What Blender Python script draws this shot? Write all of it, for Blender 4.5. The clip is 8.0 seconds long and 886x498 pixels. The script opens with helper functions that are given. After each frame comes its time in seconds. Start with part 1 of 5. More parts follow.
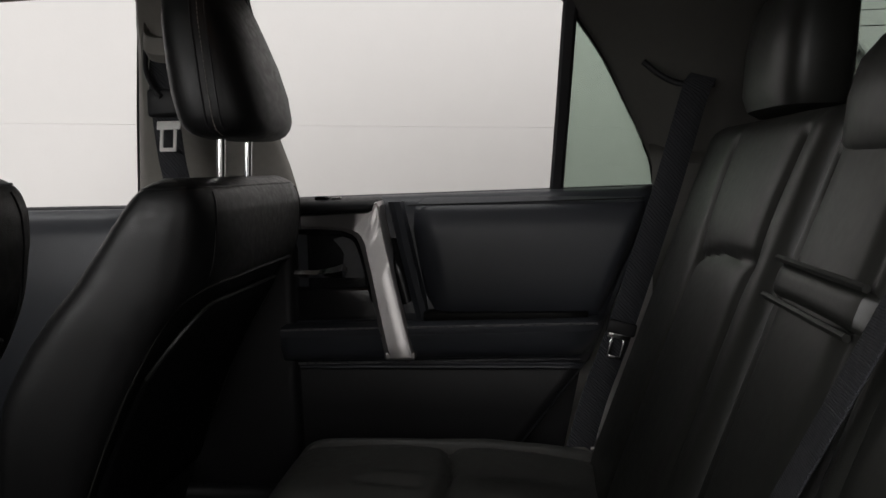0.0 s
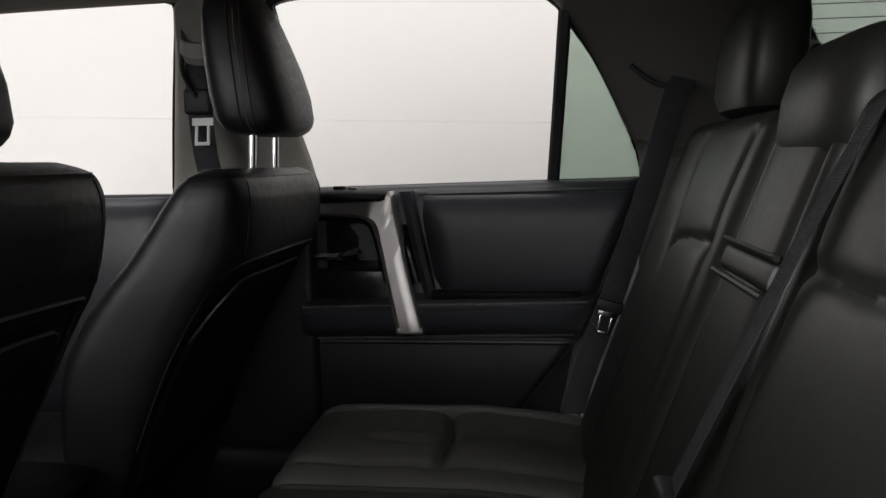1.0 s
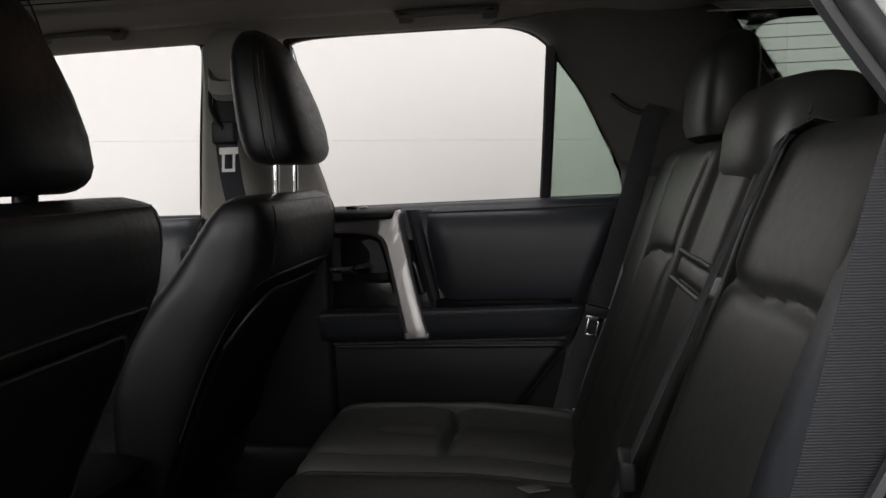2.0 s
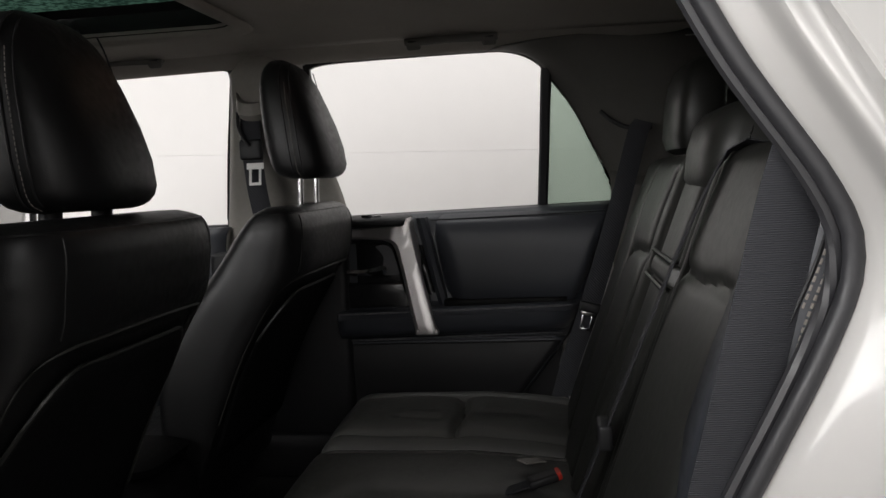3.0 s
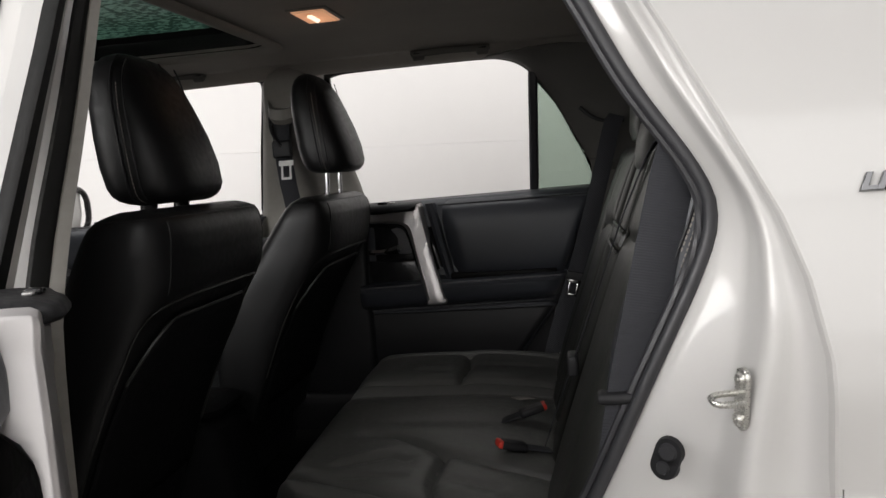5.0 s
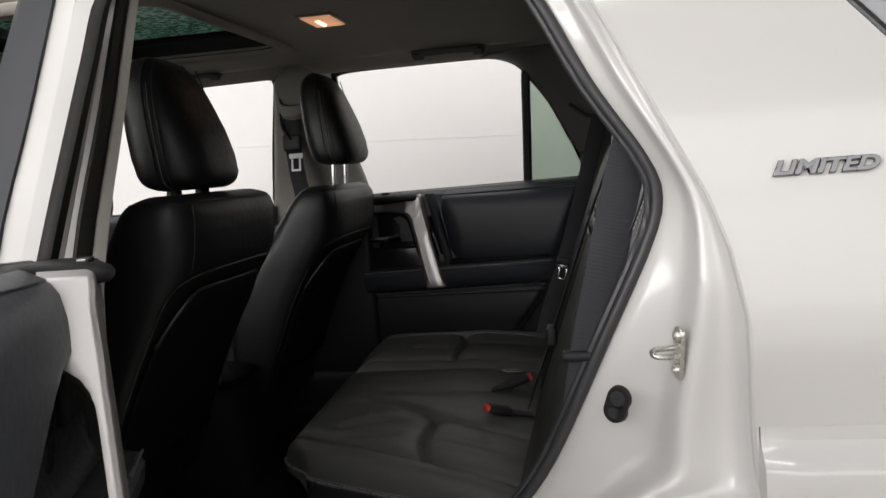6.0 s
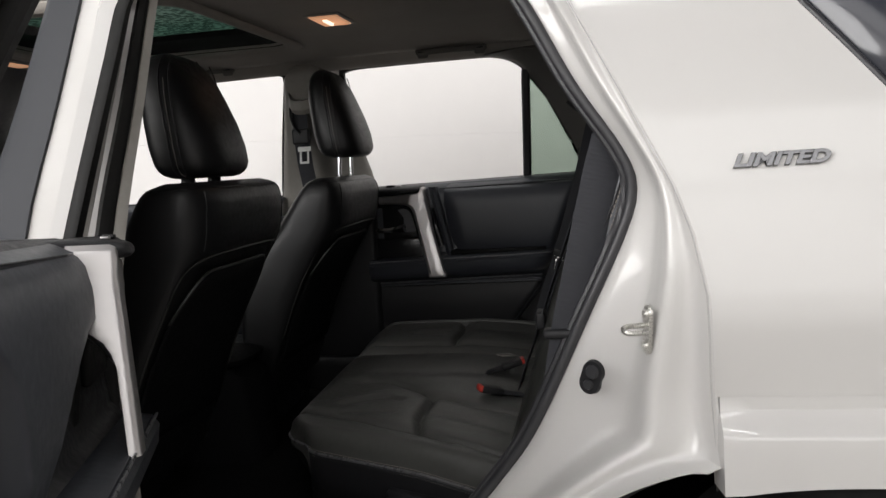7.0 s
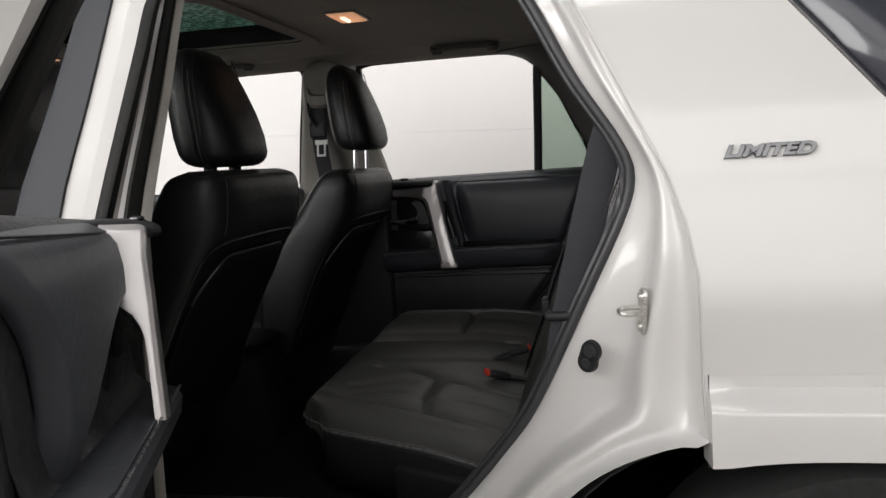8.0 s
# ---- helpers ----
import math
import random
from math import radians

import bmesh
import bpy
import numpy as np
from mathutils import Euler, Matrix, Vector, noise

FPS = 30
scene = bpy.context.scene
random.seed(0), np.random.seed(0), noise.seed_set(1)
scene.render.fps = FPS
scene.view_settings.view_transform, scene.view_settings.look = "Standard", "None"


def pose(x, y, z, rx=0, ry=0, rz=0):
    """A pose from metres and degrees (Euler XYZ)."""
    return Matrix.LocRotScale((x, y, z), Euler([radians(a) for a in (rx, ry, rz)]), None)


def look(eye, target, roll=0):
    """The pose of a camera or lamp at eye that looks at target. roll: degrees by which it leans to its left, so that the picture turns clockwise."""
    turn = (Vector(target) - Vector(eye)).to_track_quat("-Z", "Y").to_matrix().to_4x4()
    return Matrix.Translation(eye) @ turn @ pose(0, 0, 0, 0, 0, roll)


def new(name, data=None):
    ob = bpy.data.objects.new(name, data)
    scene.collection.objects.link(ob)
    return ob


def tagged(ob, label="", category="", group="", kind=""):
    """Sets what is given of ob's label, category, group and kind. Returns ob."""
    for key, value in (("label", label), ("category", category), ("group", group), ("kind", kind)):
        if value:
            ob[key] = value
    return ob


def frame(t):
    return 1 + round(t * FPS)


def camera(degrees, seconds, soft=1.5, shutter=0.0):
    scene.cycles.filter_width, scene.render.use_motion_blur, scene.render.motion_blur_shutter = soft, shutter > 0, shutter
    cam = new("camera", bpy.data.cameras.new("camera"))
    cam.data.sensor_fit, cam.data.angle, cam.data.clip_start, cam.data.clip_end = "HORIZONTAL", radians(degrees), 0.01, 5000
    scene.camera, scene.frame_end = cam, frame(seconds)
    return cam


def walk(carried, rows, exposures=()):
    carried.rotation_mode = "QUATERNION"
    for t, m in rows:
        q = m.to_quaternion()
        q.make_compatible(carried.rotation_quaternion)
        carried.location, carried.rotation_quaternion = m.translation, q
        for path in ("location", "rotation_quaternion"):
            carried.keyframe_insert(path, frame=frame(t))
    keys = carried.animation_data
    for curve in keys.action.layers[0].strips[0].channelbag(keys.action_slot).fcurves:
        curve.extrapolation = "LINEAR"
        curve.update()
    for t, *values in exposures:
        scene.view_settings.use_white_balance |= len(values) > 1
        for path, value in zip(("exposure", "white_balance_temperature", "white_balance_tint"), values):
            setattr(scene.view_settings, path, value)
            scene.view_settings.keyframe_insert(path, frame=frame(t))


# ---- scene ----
cam = camera(57.0, 8.0)
PATH = [
    (0, (0.085, -0.95, 1.259), (-0.121, 1.03, 1.066), -1.3),
    (0.5, (0.096, -1.023, 1.262), (-0.126, 0.955, 1.063), -1.3),
    (1, (0.12, -1.119, 1.259), (-0.12, 0.855, 1.049), -1.1),
    (1.5, (0.141, -1.214, 1.272), (-0.109, 0.76, 1.072), -1.6),
    (3, (0.187, -1.507, 1.294), (-0.093, 0.466, 1.128), -2.7),
    (3.5, (0.208, -1.611, 1.292), (-0.08, 0.361, 1.124), -3.5),
    (4, (0.227, -1.705, 1.294), (-0.069, 0.266, 1.119), -3.9),
    (4.5, (0.238, -1.775, 1.298), (-0.066, 0.193, 1.116), -4.2),
    (6, (0.325, -2.038, 1.284), (-0.015, -0.077, 1.084), -4.3),
    (6.5, (0.352, -2.092, 1.278), (0.001, -0.133, 1.079), -4.1),
    (7, (0.375, -2.141, 1.27), (0.008, -0.185, 1.066), -3.7),
    (7.5, (0.39, -2.187, 1.262), (-0.004, -0.237, 1.056), -3.5),
    (8, (0.404, -2.217, 1.254), (-0.002, -0.27, 1.048), -3.2),
]
walk(cam, [(t, look(eye, target, roll)) for t, eye, target, roll in PATH], [(0, -0.24), (0.5, -0.22), (1.0, 0.04), (1.5, 0.06), (3.0, 0.02), (6.0, 0.09), (8, 0.09)])

# ---- light: a closed white garage with long ceiling lights, no daylight ----
world = bpy.data.worlds.new("garage_world")
world.use_nodes = True
world.node_tree.nodes["Background"].inputs[0].default_value = (0.9, 0.95, 1.0, 1)
world.node_tree.nodes["Background"].inputs[1].default_value = 0.02
scene.world = world


def area_lamp(name, place, sx, sy, watts, colour=(1.0, 0.985, 0.975)):
    data = bpy.data.lights.new(name, "AREA")
    data.shape, data.size, data.size_y, data.energy, data.color = "RECTANGLE", sx, sy, watts, colour
    ob = new(name, data)
    ob.matrix_world = pose(*place)
    return ob


area_lamp("ceiling_light_wall_side", (-0.3, 0.6, 3.14), 9.5, 1.2, 113)
area_lamp("ceiling_light_door_side", (-1.6, -4.0, 3.14), 7.6, 1.7, 95)
area_lamp("ceiling_tube_door_side", (-1.6, -1.75, 3.14), 5.0, 0.12, 22)
# Unseen fill lamp, added to stand for the brightness of the west wall.
area_lamp("west_wall_fill", (-0.9, -4.95, 2.28, 84, 0, 0), 8.8, 1.62, 68)
booth_front = area_lamp("booth_light_front", (0, 0, 0), 4.0, 1.7, 155)
booth_front.matrix_world = look((-3.2, -4.05, 2.25), (-0.1, 0.3, 1.1))


# ---- materials ----
def material(name, base, rough=0.5, metal=0.0, grain=0.0, grain_size=300.0, vary=0.15, vary_size=6.0, coat=0.0, wear=0.08,
             spec=0.5, weave="", cells=False):
    """A surface with fine relief of its own and two scales of variation in tone and gloss."""
    m = bpy.data.materials.new(name)
    m.use_nodes = True
    n, l = m.node_tree.nodes, m.node_tree.links
    p = n["Principled BSDF"]
    p.inputs["Metallic"].default_value = metal
    p.inputs["Coat Weight"].default_value = coat
    p.inputs["Coat Roughness"].default_value = 0.08
    p.inputs["Specular IOR Level"].default_value = spec
    co = n.new("ShaderNodeTexCoord")
    big, small = n.new("ShaderNodeTexNoise"), n.new("ShaderNodeTexNoise")
    for tex, size, detail in ((big, vary_size, 4), (small, vary_size * 14, 3)):
        tex.inputs["Scale"].default_value, tex.inputs["Detail"].default_value = size, detail
        l.new(co.outputs["Object"], tex.inputs["Vector"])
    mix = n.new("ShaderNodeMix")
    mix.data_type = "FLOAT"
    mix.inputs[0].default_value = 0.35
    l.new(big.outputs["Fac"], mix.inputs[2])
    l.new(small.outputs["Fac"], mix.inputs[3])
    ramp = n.new("ShaderNodeMapRange")
    ramp.inputs["From Min"].default_value, ramp.inputs["From Max"].default_value = 0.3, 0.7
    ramp.inputs["To Min"].default_value, ramp.inputs["To Max"].default_value = 1 - vary, 1 + vary
    l.new(mix.outputs[0], ramp.inputs["Value"])
    tint = n.new("ShaderNodeMix")
    tint.data_type, tint.blend_type = "RGBA", "MULTIPLY"
    tint.inputs[0].default_value = 1.0
    tint.inputs[6].default_value = (*base, 1)
    l.new(ramp.outputs[0], tint.inputs[7])
    l.new(tint.outputs[2], p.inputs["Base Color"])
    gloss = n.new("ShaderNodeMapRange")
    gloss.inputs["From Min"].default_value, gloss.inputs["From Max"].default_value = 0.3, 0.7
    gloss.inputs["To Min"].default_value = max(0.02, rough - wear)
    gloss.inputs["To Max"].default_value = min(1.0, rough + wear)
    l.new(small.outputs["Fac"], gloss.inputs["Value"])
    l.new(gloss.outputs[0], p.inputs["Roughness"])
    if grain:
        if weave:
            tex = n.new("ShaderNodeTexWave")
            tex.inputs["Scale"].default_value, tex.inputs["Distortion"].default_value = grain_size, 1.5
            tex.bands_direction = weave
            out = tex.outputs["Fac"]
        elif cells:
            tex = n.new("ShaderNodeTexVoronoi")
            tex.inputs["Scale"].default_value = grain_size
            out = tex.outputs["Distance"]
        else:
            tex = n.new("ShaderNodeTexNoise")
            tex.inputs["Scale"].default_value, tex.inputs["Detail"].default_value = grain_size, 2
            out = tex.outputs["Fac"]
        l.new(co.outputs["Object"], tex.inputs["Vector"])
        bump = n.new("ShaderNodeBump")
        bump.inputs["Strength"].default_value, bump.inputs["Distance"].default_value = grain, 0.001
        l.new(out, bump.inputs["Height"])
        l.new(bump.outputs[0], p.inputs["Normal"])
    return m


def glass(name, tint, rough=0.02):
    m = bpy.data.materials.new(name)
    m.use_nodes = True
    n, l = m.node_tree.nodes, m.node_tree.links
    n.remove(n["Principled BSDF"])
    clear, shine, mix, fres = (n.new("ShaderNodeBsdfTransparent"), n.new("ShaderNodeBsdfGlossy"), n.new("ShaderNodeMixShader"),
                               n.new("ShaderNodeFresnel"))
    clear.inputs[0].default_value = (*tint, 1)
    shine.inputs["Roughness"].default_value = rough
    fres.inputs[0].default_value = 1.45
    l.new(fres.outputs[0], mix.inputs[0])
    l.new(clear.outputs[0], mix.inputs[1])
    l.new(shine.outputs[0], mix.inputs[2])
    l.new(mix.outputs[0], n["Material Output"].inputs[0])
    return m


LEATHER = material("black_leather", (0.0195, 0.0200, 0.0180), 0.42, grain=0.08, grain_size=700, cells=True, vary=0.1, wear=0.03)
# Lighter copy of the leather: light on the bench cushions is put into the colour.
LIT_LEATHER = material("black_leather_lit_copy", (0.068, 0.068, 0.064), 0.44, grain=0.25, grain_size=700, cells=True, vary=0.2, spec=0.4)
# Darker copy of the leather: the front seats' shade is put into the colour.
SHADED_LEATHER = material("black_leather_shaded_copy", (0.0068, 0.0068, 0.0072), 0.43, grain=0.2, grain_size=700, cells=True, vary=0.2, spec=0.31)
VINYL = material("black_door_vinyl", (0.036, 0.039, 0.047), 0.43, grain=0.12, grain_size=650, cells=True, vary=0.08, wear=0.04, spec=0.56)
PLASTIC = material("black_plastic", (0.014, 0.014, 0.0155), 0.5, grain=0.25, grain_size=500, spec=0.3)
GLOSS_BLACK = material("gloss_black_plastic", (0.012, 0.012, 0.013), 0.18, wear=0.05)
CARPET = material("black_carpet", (0.009, 0.009, 0.009), 0.95, grain=1.0, grain_size=600, spec=0.05)
POCKET = material("black_seat_back_panel", (0.006, 0.006, 0.0065), 0.75, grain=0.3, grain_size=500, cells=True, vary=0.2, spec=0.08)
PILLAR = material("warm_grey_trim_plastic", (0.25, 0.235, 0.215), 0.6, grain=0.3, grain_size=420)
DARK_PILLAR = material("charcoal_trim_plastic", (0.10, 0.096, 0.088), 0.6, grain=0.3, grain_size=420)
HEADLINER = material("warm_grey_headliner_cloth", (0.36, 0.335, 0.305), 0.95, grain=0.6, grain_size=700, spec=0.15, vary=0.07)
PAINT = material("pearl_white_paint", (0.575, 0.564, 0.549), 0.42, coat=0.9, vary=0.01, vary_size=2, wear=0.008)
SATIN = material("satin_silver_trim", (0.50, 0.484, 0.48), 0.32, metal=0.82, vary=0.03, wear=0.01)
CHROME = material("chrome", (0.75, 0.75, 0.75), 0.09, metal=1.0, wear=0.04)
ZINC = material("zinc_plated_steel", (0.62, 0.61, 0.575), 0.30, metal=0.85, vary=0.06, vary_size=40)
RUBBER = material("black_rubber_seal", (0.03, 0.03, 0.033), 0.42, grain=0.2, grain_size=250)
# Black piping made lighter: the highlight along it is put into the colour.
LIT_PIPING = material("piped_edge_with_highlight", (0.11, 0.11, 0.116), 0.28, wear=0.02)
# Matt black of the seals, also painted where recesses and gaps lie in shade.
SEAL_AND_SHADE = material("matt_black_seal_and_shade", (0.010, 0.0098, 0.0095), 0.6, grain=0.2, grain_size=250, spec=0.2)
GREY_GLOSS = material("grey_glossy_plastic", (0.10, 0.10, 0.105), 0.22, wear=0.04)
APPLIQUE = material("charcoal_pillar_film", (0.03, 0.032, 0.037), 0.6, grain=0.1, wear=0.02, vary=0.05, spec=0.3)
WEBBING = material("black_belt_webbing", (0.030, 0.031, 0.036), 0.7, grain=0.55, grain_size=150, weave="Z", spec=0.35)
WEBBING_DARK = material("dark_belt_webbing", (0.034, 0.035, 0.04), 0.72, grain=1.0, grain_size=85, weave="DIAGONAL", spec=0.3)
RED = material("red_buckle_plastic", (0.55, 0.035, 0.02), 0.4)
STITCH = material("grey_stitching_thread", (0.22, 0.2, 0.18), 0.8)
WALL = material("white_painted_wall", (0.78, 0.76, 0.745), 0.7, grain=0.3, grain_size=60, vary=0.025, vary_size=0.7)
CEILING = material("grey_ceiling", (0.17, 0.17, 0.18), 0.85, grain=0.3, grain_size=60)
CONCRETE = material("grey_booth_floor", (0.25, 0.238, 0.222), 0.5, grain=0.5, grain_size=90, vary=0.2, vary_size=1.5)
TYRE = material("tyre_rubber", (0.012, 0.012, 0.012), 0.85, grain=0.6, grain_size=120)
TINT = glass("green_tinted_glass", (0.66, 0.73, 0.68))
PRIVACY = glass("dark_privacy_glass", (0.62, 0.68, 0.64))
SMOKED = material("smoked_quarter_glass", (0.034, 0.036, 0.045), 0.12, vary=0.05, wear=0.02)


# ---- building helpers ----
def part(name, bm, mat, parent=None, label="", smooth=True, thick=0.0, mats=None):
    """Links a bmesh as one mesh object, under a thing or a part."""
    bmesh.ops.recalc_face_normals(bm, faces=bm.faces[:])
    me = bpy.data.meshes.new(name)
    bm.to_mesh(me)
    bm.free()
    for one in (mats or [mat]):
        me.materials.append(one)
    if smooth:
        me.polygons.foreach_set("use_smooth", [True] * len(me.polygons))
        me.set_sharp_from_angle(angle=radians(38))
    ob = new(name, me)
    if parent:
        ob.parent = parent
    if label:
        tagged(ob, label)
    if thick:
        s = ob.modifiers.new("thickness", "SOLIDIFY")
        s.thickness, s.offset = thick, 0
        if mat is PAINT:
            ob.modifiers.new("crisp_edges", "EDGE_SPLIT").split_angle = radians(78)
    return ob


def thing(name, label, category, group="", kind=""):
    return tagged(new(name), label, category, group, kind)


def spline(points, n):
    """n points, evenly apart, on a smooth curve through the given ones."""
    p = [Vector(q) for q in points]
    if len(p) == 2:
        return [p[0].lerp(p[1], i / (n - 1)) for i in range(n)]
    ext = [p[0] * 2 - p[1]] + p + [p[-1] * 2 - p[-2]]
    fine = []
    for i in range(1, len(ext) - 2):
        a, b, c, d = ext[i - 1:i + 3]
        for k in range(16):
            t = k / 16
            fine.append(0.5 * (2 * b + (c - a) * t + (2 * a - 5 * b + 4 * c - d) * t * t + (3 * b - a - 3 * c + d) * t ** 3))
    fine.append(p[-1])
    run = [0.0]
    for a, b in zip(fine, fine[1:]):
        run.append(run[-1] + (b - a).length)
    out, j = [], 0
    for i in range(n):
        want = run[-1] * i / (n - 1)
        while j < len(run) - 2 and run[j + 1] < want:
            j += 1
        f = (want - run[j]) / max(1e-9, run[j + 1] - run[j])
        out.append(fine[j].lerp(fine[j + 1], min(1, max(0, f))))
    return out


def loft(curves, closed=False, caps=False, bm=None):
    """A skin across curves of equal length; closed: each curve is a ring."""
    bm = bm or bmesh.new()
    rows = [[bm.verts.new(p) for p in c] for c in curves]
    n = len(rows[0])
    for a, b in zip(rows, rows[1:]):
        for i in range(n if closed else n - 1):
            bm.faces.new((a[i], a[(i + 1) % n], b[(i + 1) % n], b[i]))
    if caps:
        bm.faces.new(rows[0][::-1])
        bm.faces.new(rows[-1])
    return bm


def box(size, place=(0, 0, 0), bevel=0.0, bm=None, turn=None, segments=3):
    made = bmesh.new()
    bmesh.ops.create_cube(made, size=1.0, matrix=Matrix.Diagonal((*size, 1)))
    if bevel:
        bmesh.ops.bevel(made, geom=made.edges[:], offset=min(bevel, min(size) * 0.49), segments=segments, affect="EDGES", profile=0.5)
    made.transform(Matrix.Translation(place) @ (turn or Matrix()))
    if bm is None:
        return made
    me = bpy.data.meshes.new("tmp")
    made.to_mesh(me)
    made.free()
    bm.from_mesh(me)
    bpy.data.meshes.remove(me)
    return bm


def cyl(a, b, r, n=16, r2=None, bm=None, caps=True):
    a, b = Vector(a), Vector(b)
    q = (b - a).to_track_quat("Z", "Y").to_matrix()
    ring = [[p + q @ Vector((rr * math.cos(2 * math.pi * i / n), rr * math.sin(2 * math.pi * i / n), 0)) for i in range(n)]
            for p, rr in ((a, r), (b, r if r2 is None else r2))]
    return loft(ring, True, caps, bm)


def tube(points, r, n=8, bm=None):
    """A round cord along points."""
    pts, rings, up = [Vector(p) for p in points], [], Vector((0.31, 0.17, 0.93))
    for i, p in enumerate(pts):
        d = (pts[min(i + 1, len(pts) - 1)] - pts[max(i - 1, 0)]).normalized()
        u = d.cross(up).normalized()
        v = d.cross(u)
        rings.append([p + r * (math.cos(2 * math.pi * k / n) * u + math.sin(2 * math.pi * k / n) * v) for k in range(n)])
    return loft(rings, True, True, bm)


def ribbon(points, side, width, thick, bm=None):
    """A flat strap along points; side: the direction across it (a vector, or one per point)."""
    pts, rings = [Vector(p) for p in points], []
    for i, p in enumerate(pts):
        d = (pts[min(i + 1, len(pts) - 1)] - pts[max(i - 1, 0)]).normalized()
        s = Vector(side)
        s = (s - d * s.dot(d)).normalized()
        h = d.cross(s)
        w, t = width / 2, thick / 2
        rings.append([p + s * a + h * b for a, b in ((-w, -t * .3), (-w * .96, -t), (w * .96, -t), (w, -t * .3), (w, t * .3), (w * .96, t), (-w * .96, t), (-w, t * .3))])
    return loft(rings, True, True, bm)


def cushion(rows, n=28, power=3.2):
    """A stuffed form: rows of (centre x, y, z, half depth, half width), stacked upward, each a rounded rectangle; ends domed."""
    rings = []
    for x, y, z, hd, hw in rows:
        ring = []
        for i in range(n):
            a = 2 * math.pi * i / n
            c, s = math.cos(a), math.sin(a)
            ring.append(Vector((x + hd * math.copysign(abs(c) ** (2 / power), c), y + hw * math.copysign(abs(s) ** (2 / power), s), z)))
        rings.append(ring)
    return loft(rings, True, True)


def stitches(points, name, parent, step=0.007, r=0.0007, label="grey thread stitching"):
    """A row of short thread stitches along a curve, as one mesh."""
    total = sum((Vector(b) - Vector(a)).length for a, b in zip(points, points[1:]))
    n = max(4, int(total / step))
    pts = spline(points, n * 2)
    bm = bmesh.new()
    for i in range(0, len(pts) - 1, 2):
        cyl(pts[i], pts[i].lerp(pts[i + 1], 1.3), r, 5, bm=bm)
    return tagged(part(name, bm, STITCH, parent, label), kind="stuff")


def mirror(p):
    return Vector((p[0], -0.06 - p[1], p[2]))


def dist(u, v, line):
    """How far (u, v) lies from a polyline."""
    best = 9.0
    for (a, b), (c, d) in zip(line, line[1:]):
        du, dv = c - a, d - b
        t = max(0.0, min(1.0, ((u - a) * du + (v - b) * dv) / (du * du + dv * dv + 1e-12)))
        best = min(best, math.hypot(u - a - t * du, v - b - t * dv))
    return best


def upholstery(us, vs, place, out, depth, seams=(), roll=0.035, puff=0.01, wrinkle=0.0016, seed=0.0, seam_depth=0.007):
    """A padded cover over a grid: rolled edges, sewn-in seams, slight creases. place(u, v) gives the flat surface, out its way outward."""
    u0, u1, v0, v1 = us[0], us[-1], vs[0], vs[-1]
    out = Vector(out).normalized()

    def height(u, v):
        du, dv = min(u - u0, u1 - u), min(v - v0, v1 - v)
        h = 0.0
        for d in (du, dv):
            if d < roll:
                h -= roll * (1 - math.sqrt(max(0.0, 1 - (1 - d / roll) ** 2)))
        a, b = (u - u0) / (u1 - u0) * 2 - 1, (v - v0) / (v1 - v0) * 2 - 1
        h += puff * (1 - a ** 4) * (1 - b ** 4)
        for line in seams:
            d = dist(u, v, line)
            h -= seam_depth * math.exp(-(d / 0.009) ** 2) + 0.4 * seam_depth * math.exp(-(d / 0.03) ** 2)
        q = Vector((u * 9 + seed, v * 9 - seed, seed))
        h += wrinkle * (noise.noise(q) + 0.4 * noise.noise(Vector((u * 14 + seed, v * 12, seed + 3.7))))
        return h
    bm = bmesh.new()
    rows = [[bm.verts.new(place(u, v) + out * height(u, v)) for u in us] for v in vs]
    for a, b in zip(rows, rows[1:]):
        for i in range(len(us) - 1):
            bm.faces.new((a[i], a[i + 1], b[i + 1], b[i]))
    rim_loop = rows[0] + [r[-1] for r in rows[1:]] + rows[-1][-2::-1] + [r[0] for r in rows[-2:0:-1]]
    back = [bm.verts.new(v.co - out * depth) for v in rim_loop]
    k = len(back)
    for i in range(k):
        bm.faces.new((rim_loop[i], back[i], back[(i + 1) % k], rim_loop[(i + 1) % k]))
    bm.faces.new(back)
    return bm


def steps(a, b, size):
    n = max(2, int(abs(b - a) / size))
    return [a + (b - a) * i / n for i in range(n + 1)]


# ---- garage ----
def slab(name, lo, hi, mat, label, category):
    size = [b - a for a, b in zip(lo, hi)]
    ob = part(name, box(size, [(a + b) / 2 for a, b in zip(lo, hi)]), mat, smooth=False)
    return tagged(ob, label, category, kind="structure")


slab("floor", (-6, -5.2, -0.2), (5, 2.6, 0), CONCRETE, "warm grey sealed garage floor", "floor")
slab("wall_east", (-6, 2.6, 0), (5, 2.8, 3.2), WALL, "backing wall of the white garage", "wall")
slab("wall_west", (-6, -5.4, 0), (5, -5.2, 3.2), WALL, "white painted garage wall behind the car", "wall")
slab("wall_north", (-6.2, -5.4, 0), (-6, 2.8, 3.2), WALL, "white painted garage end wall", "wall")
slab("wall_south", (5, -5.4, 0), (5.2, 2.8, 3.2), WALL, "white painted garage end wall", "wall")
slab("ceiling", (-6.2, -5.4, 3.2), (5.2, 2.8, 3.4), CEILING, "plain grey garage ceiling", "ceiling")
panel_wall = thing("panel_wall", "smooth white wall panels with fine horizontal joints", "wall", kind="structure")
WALL_Y = 2.32
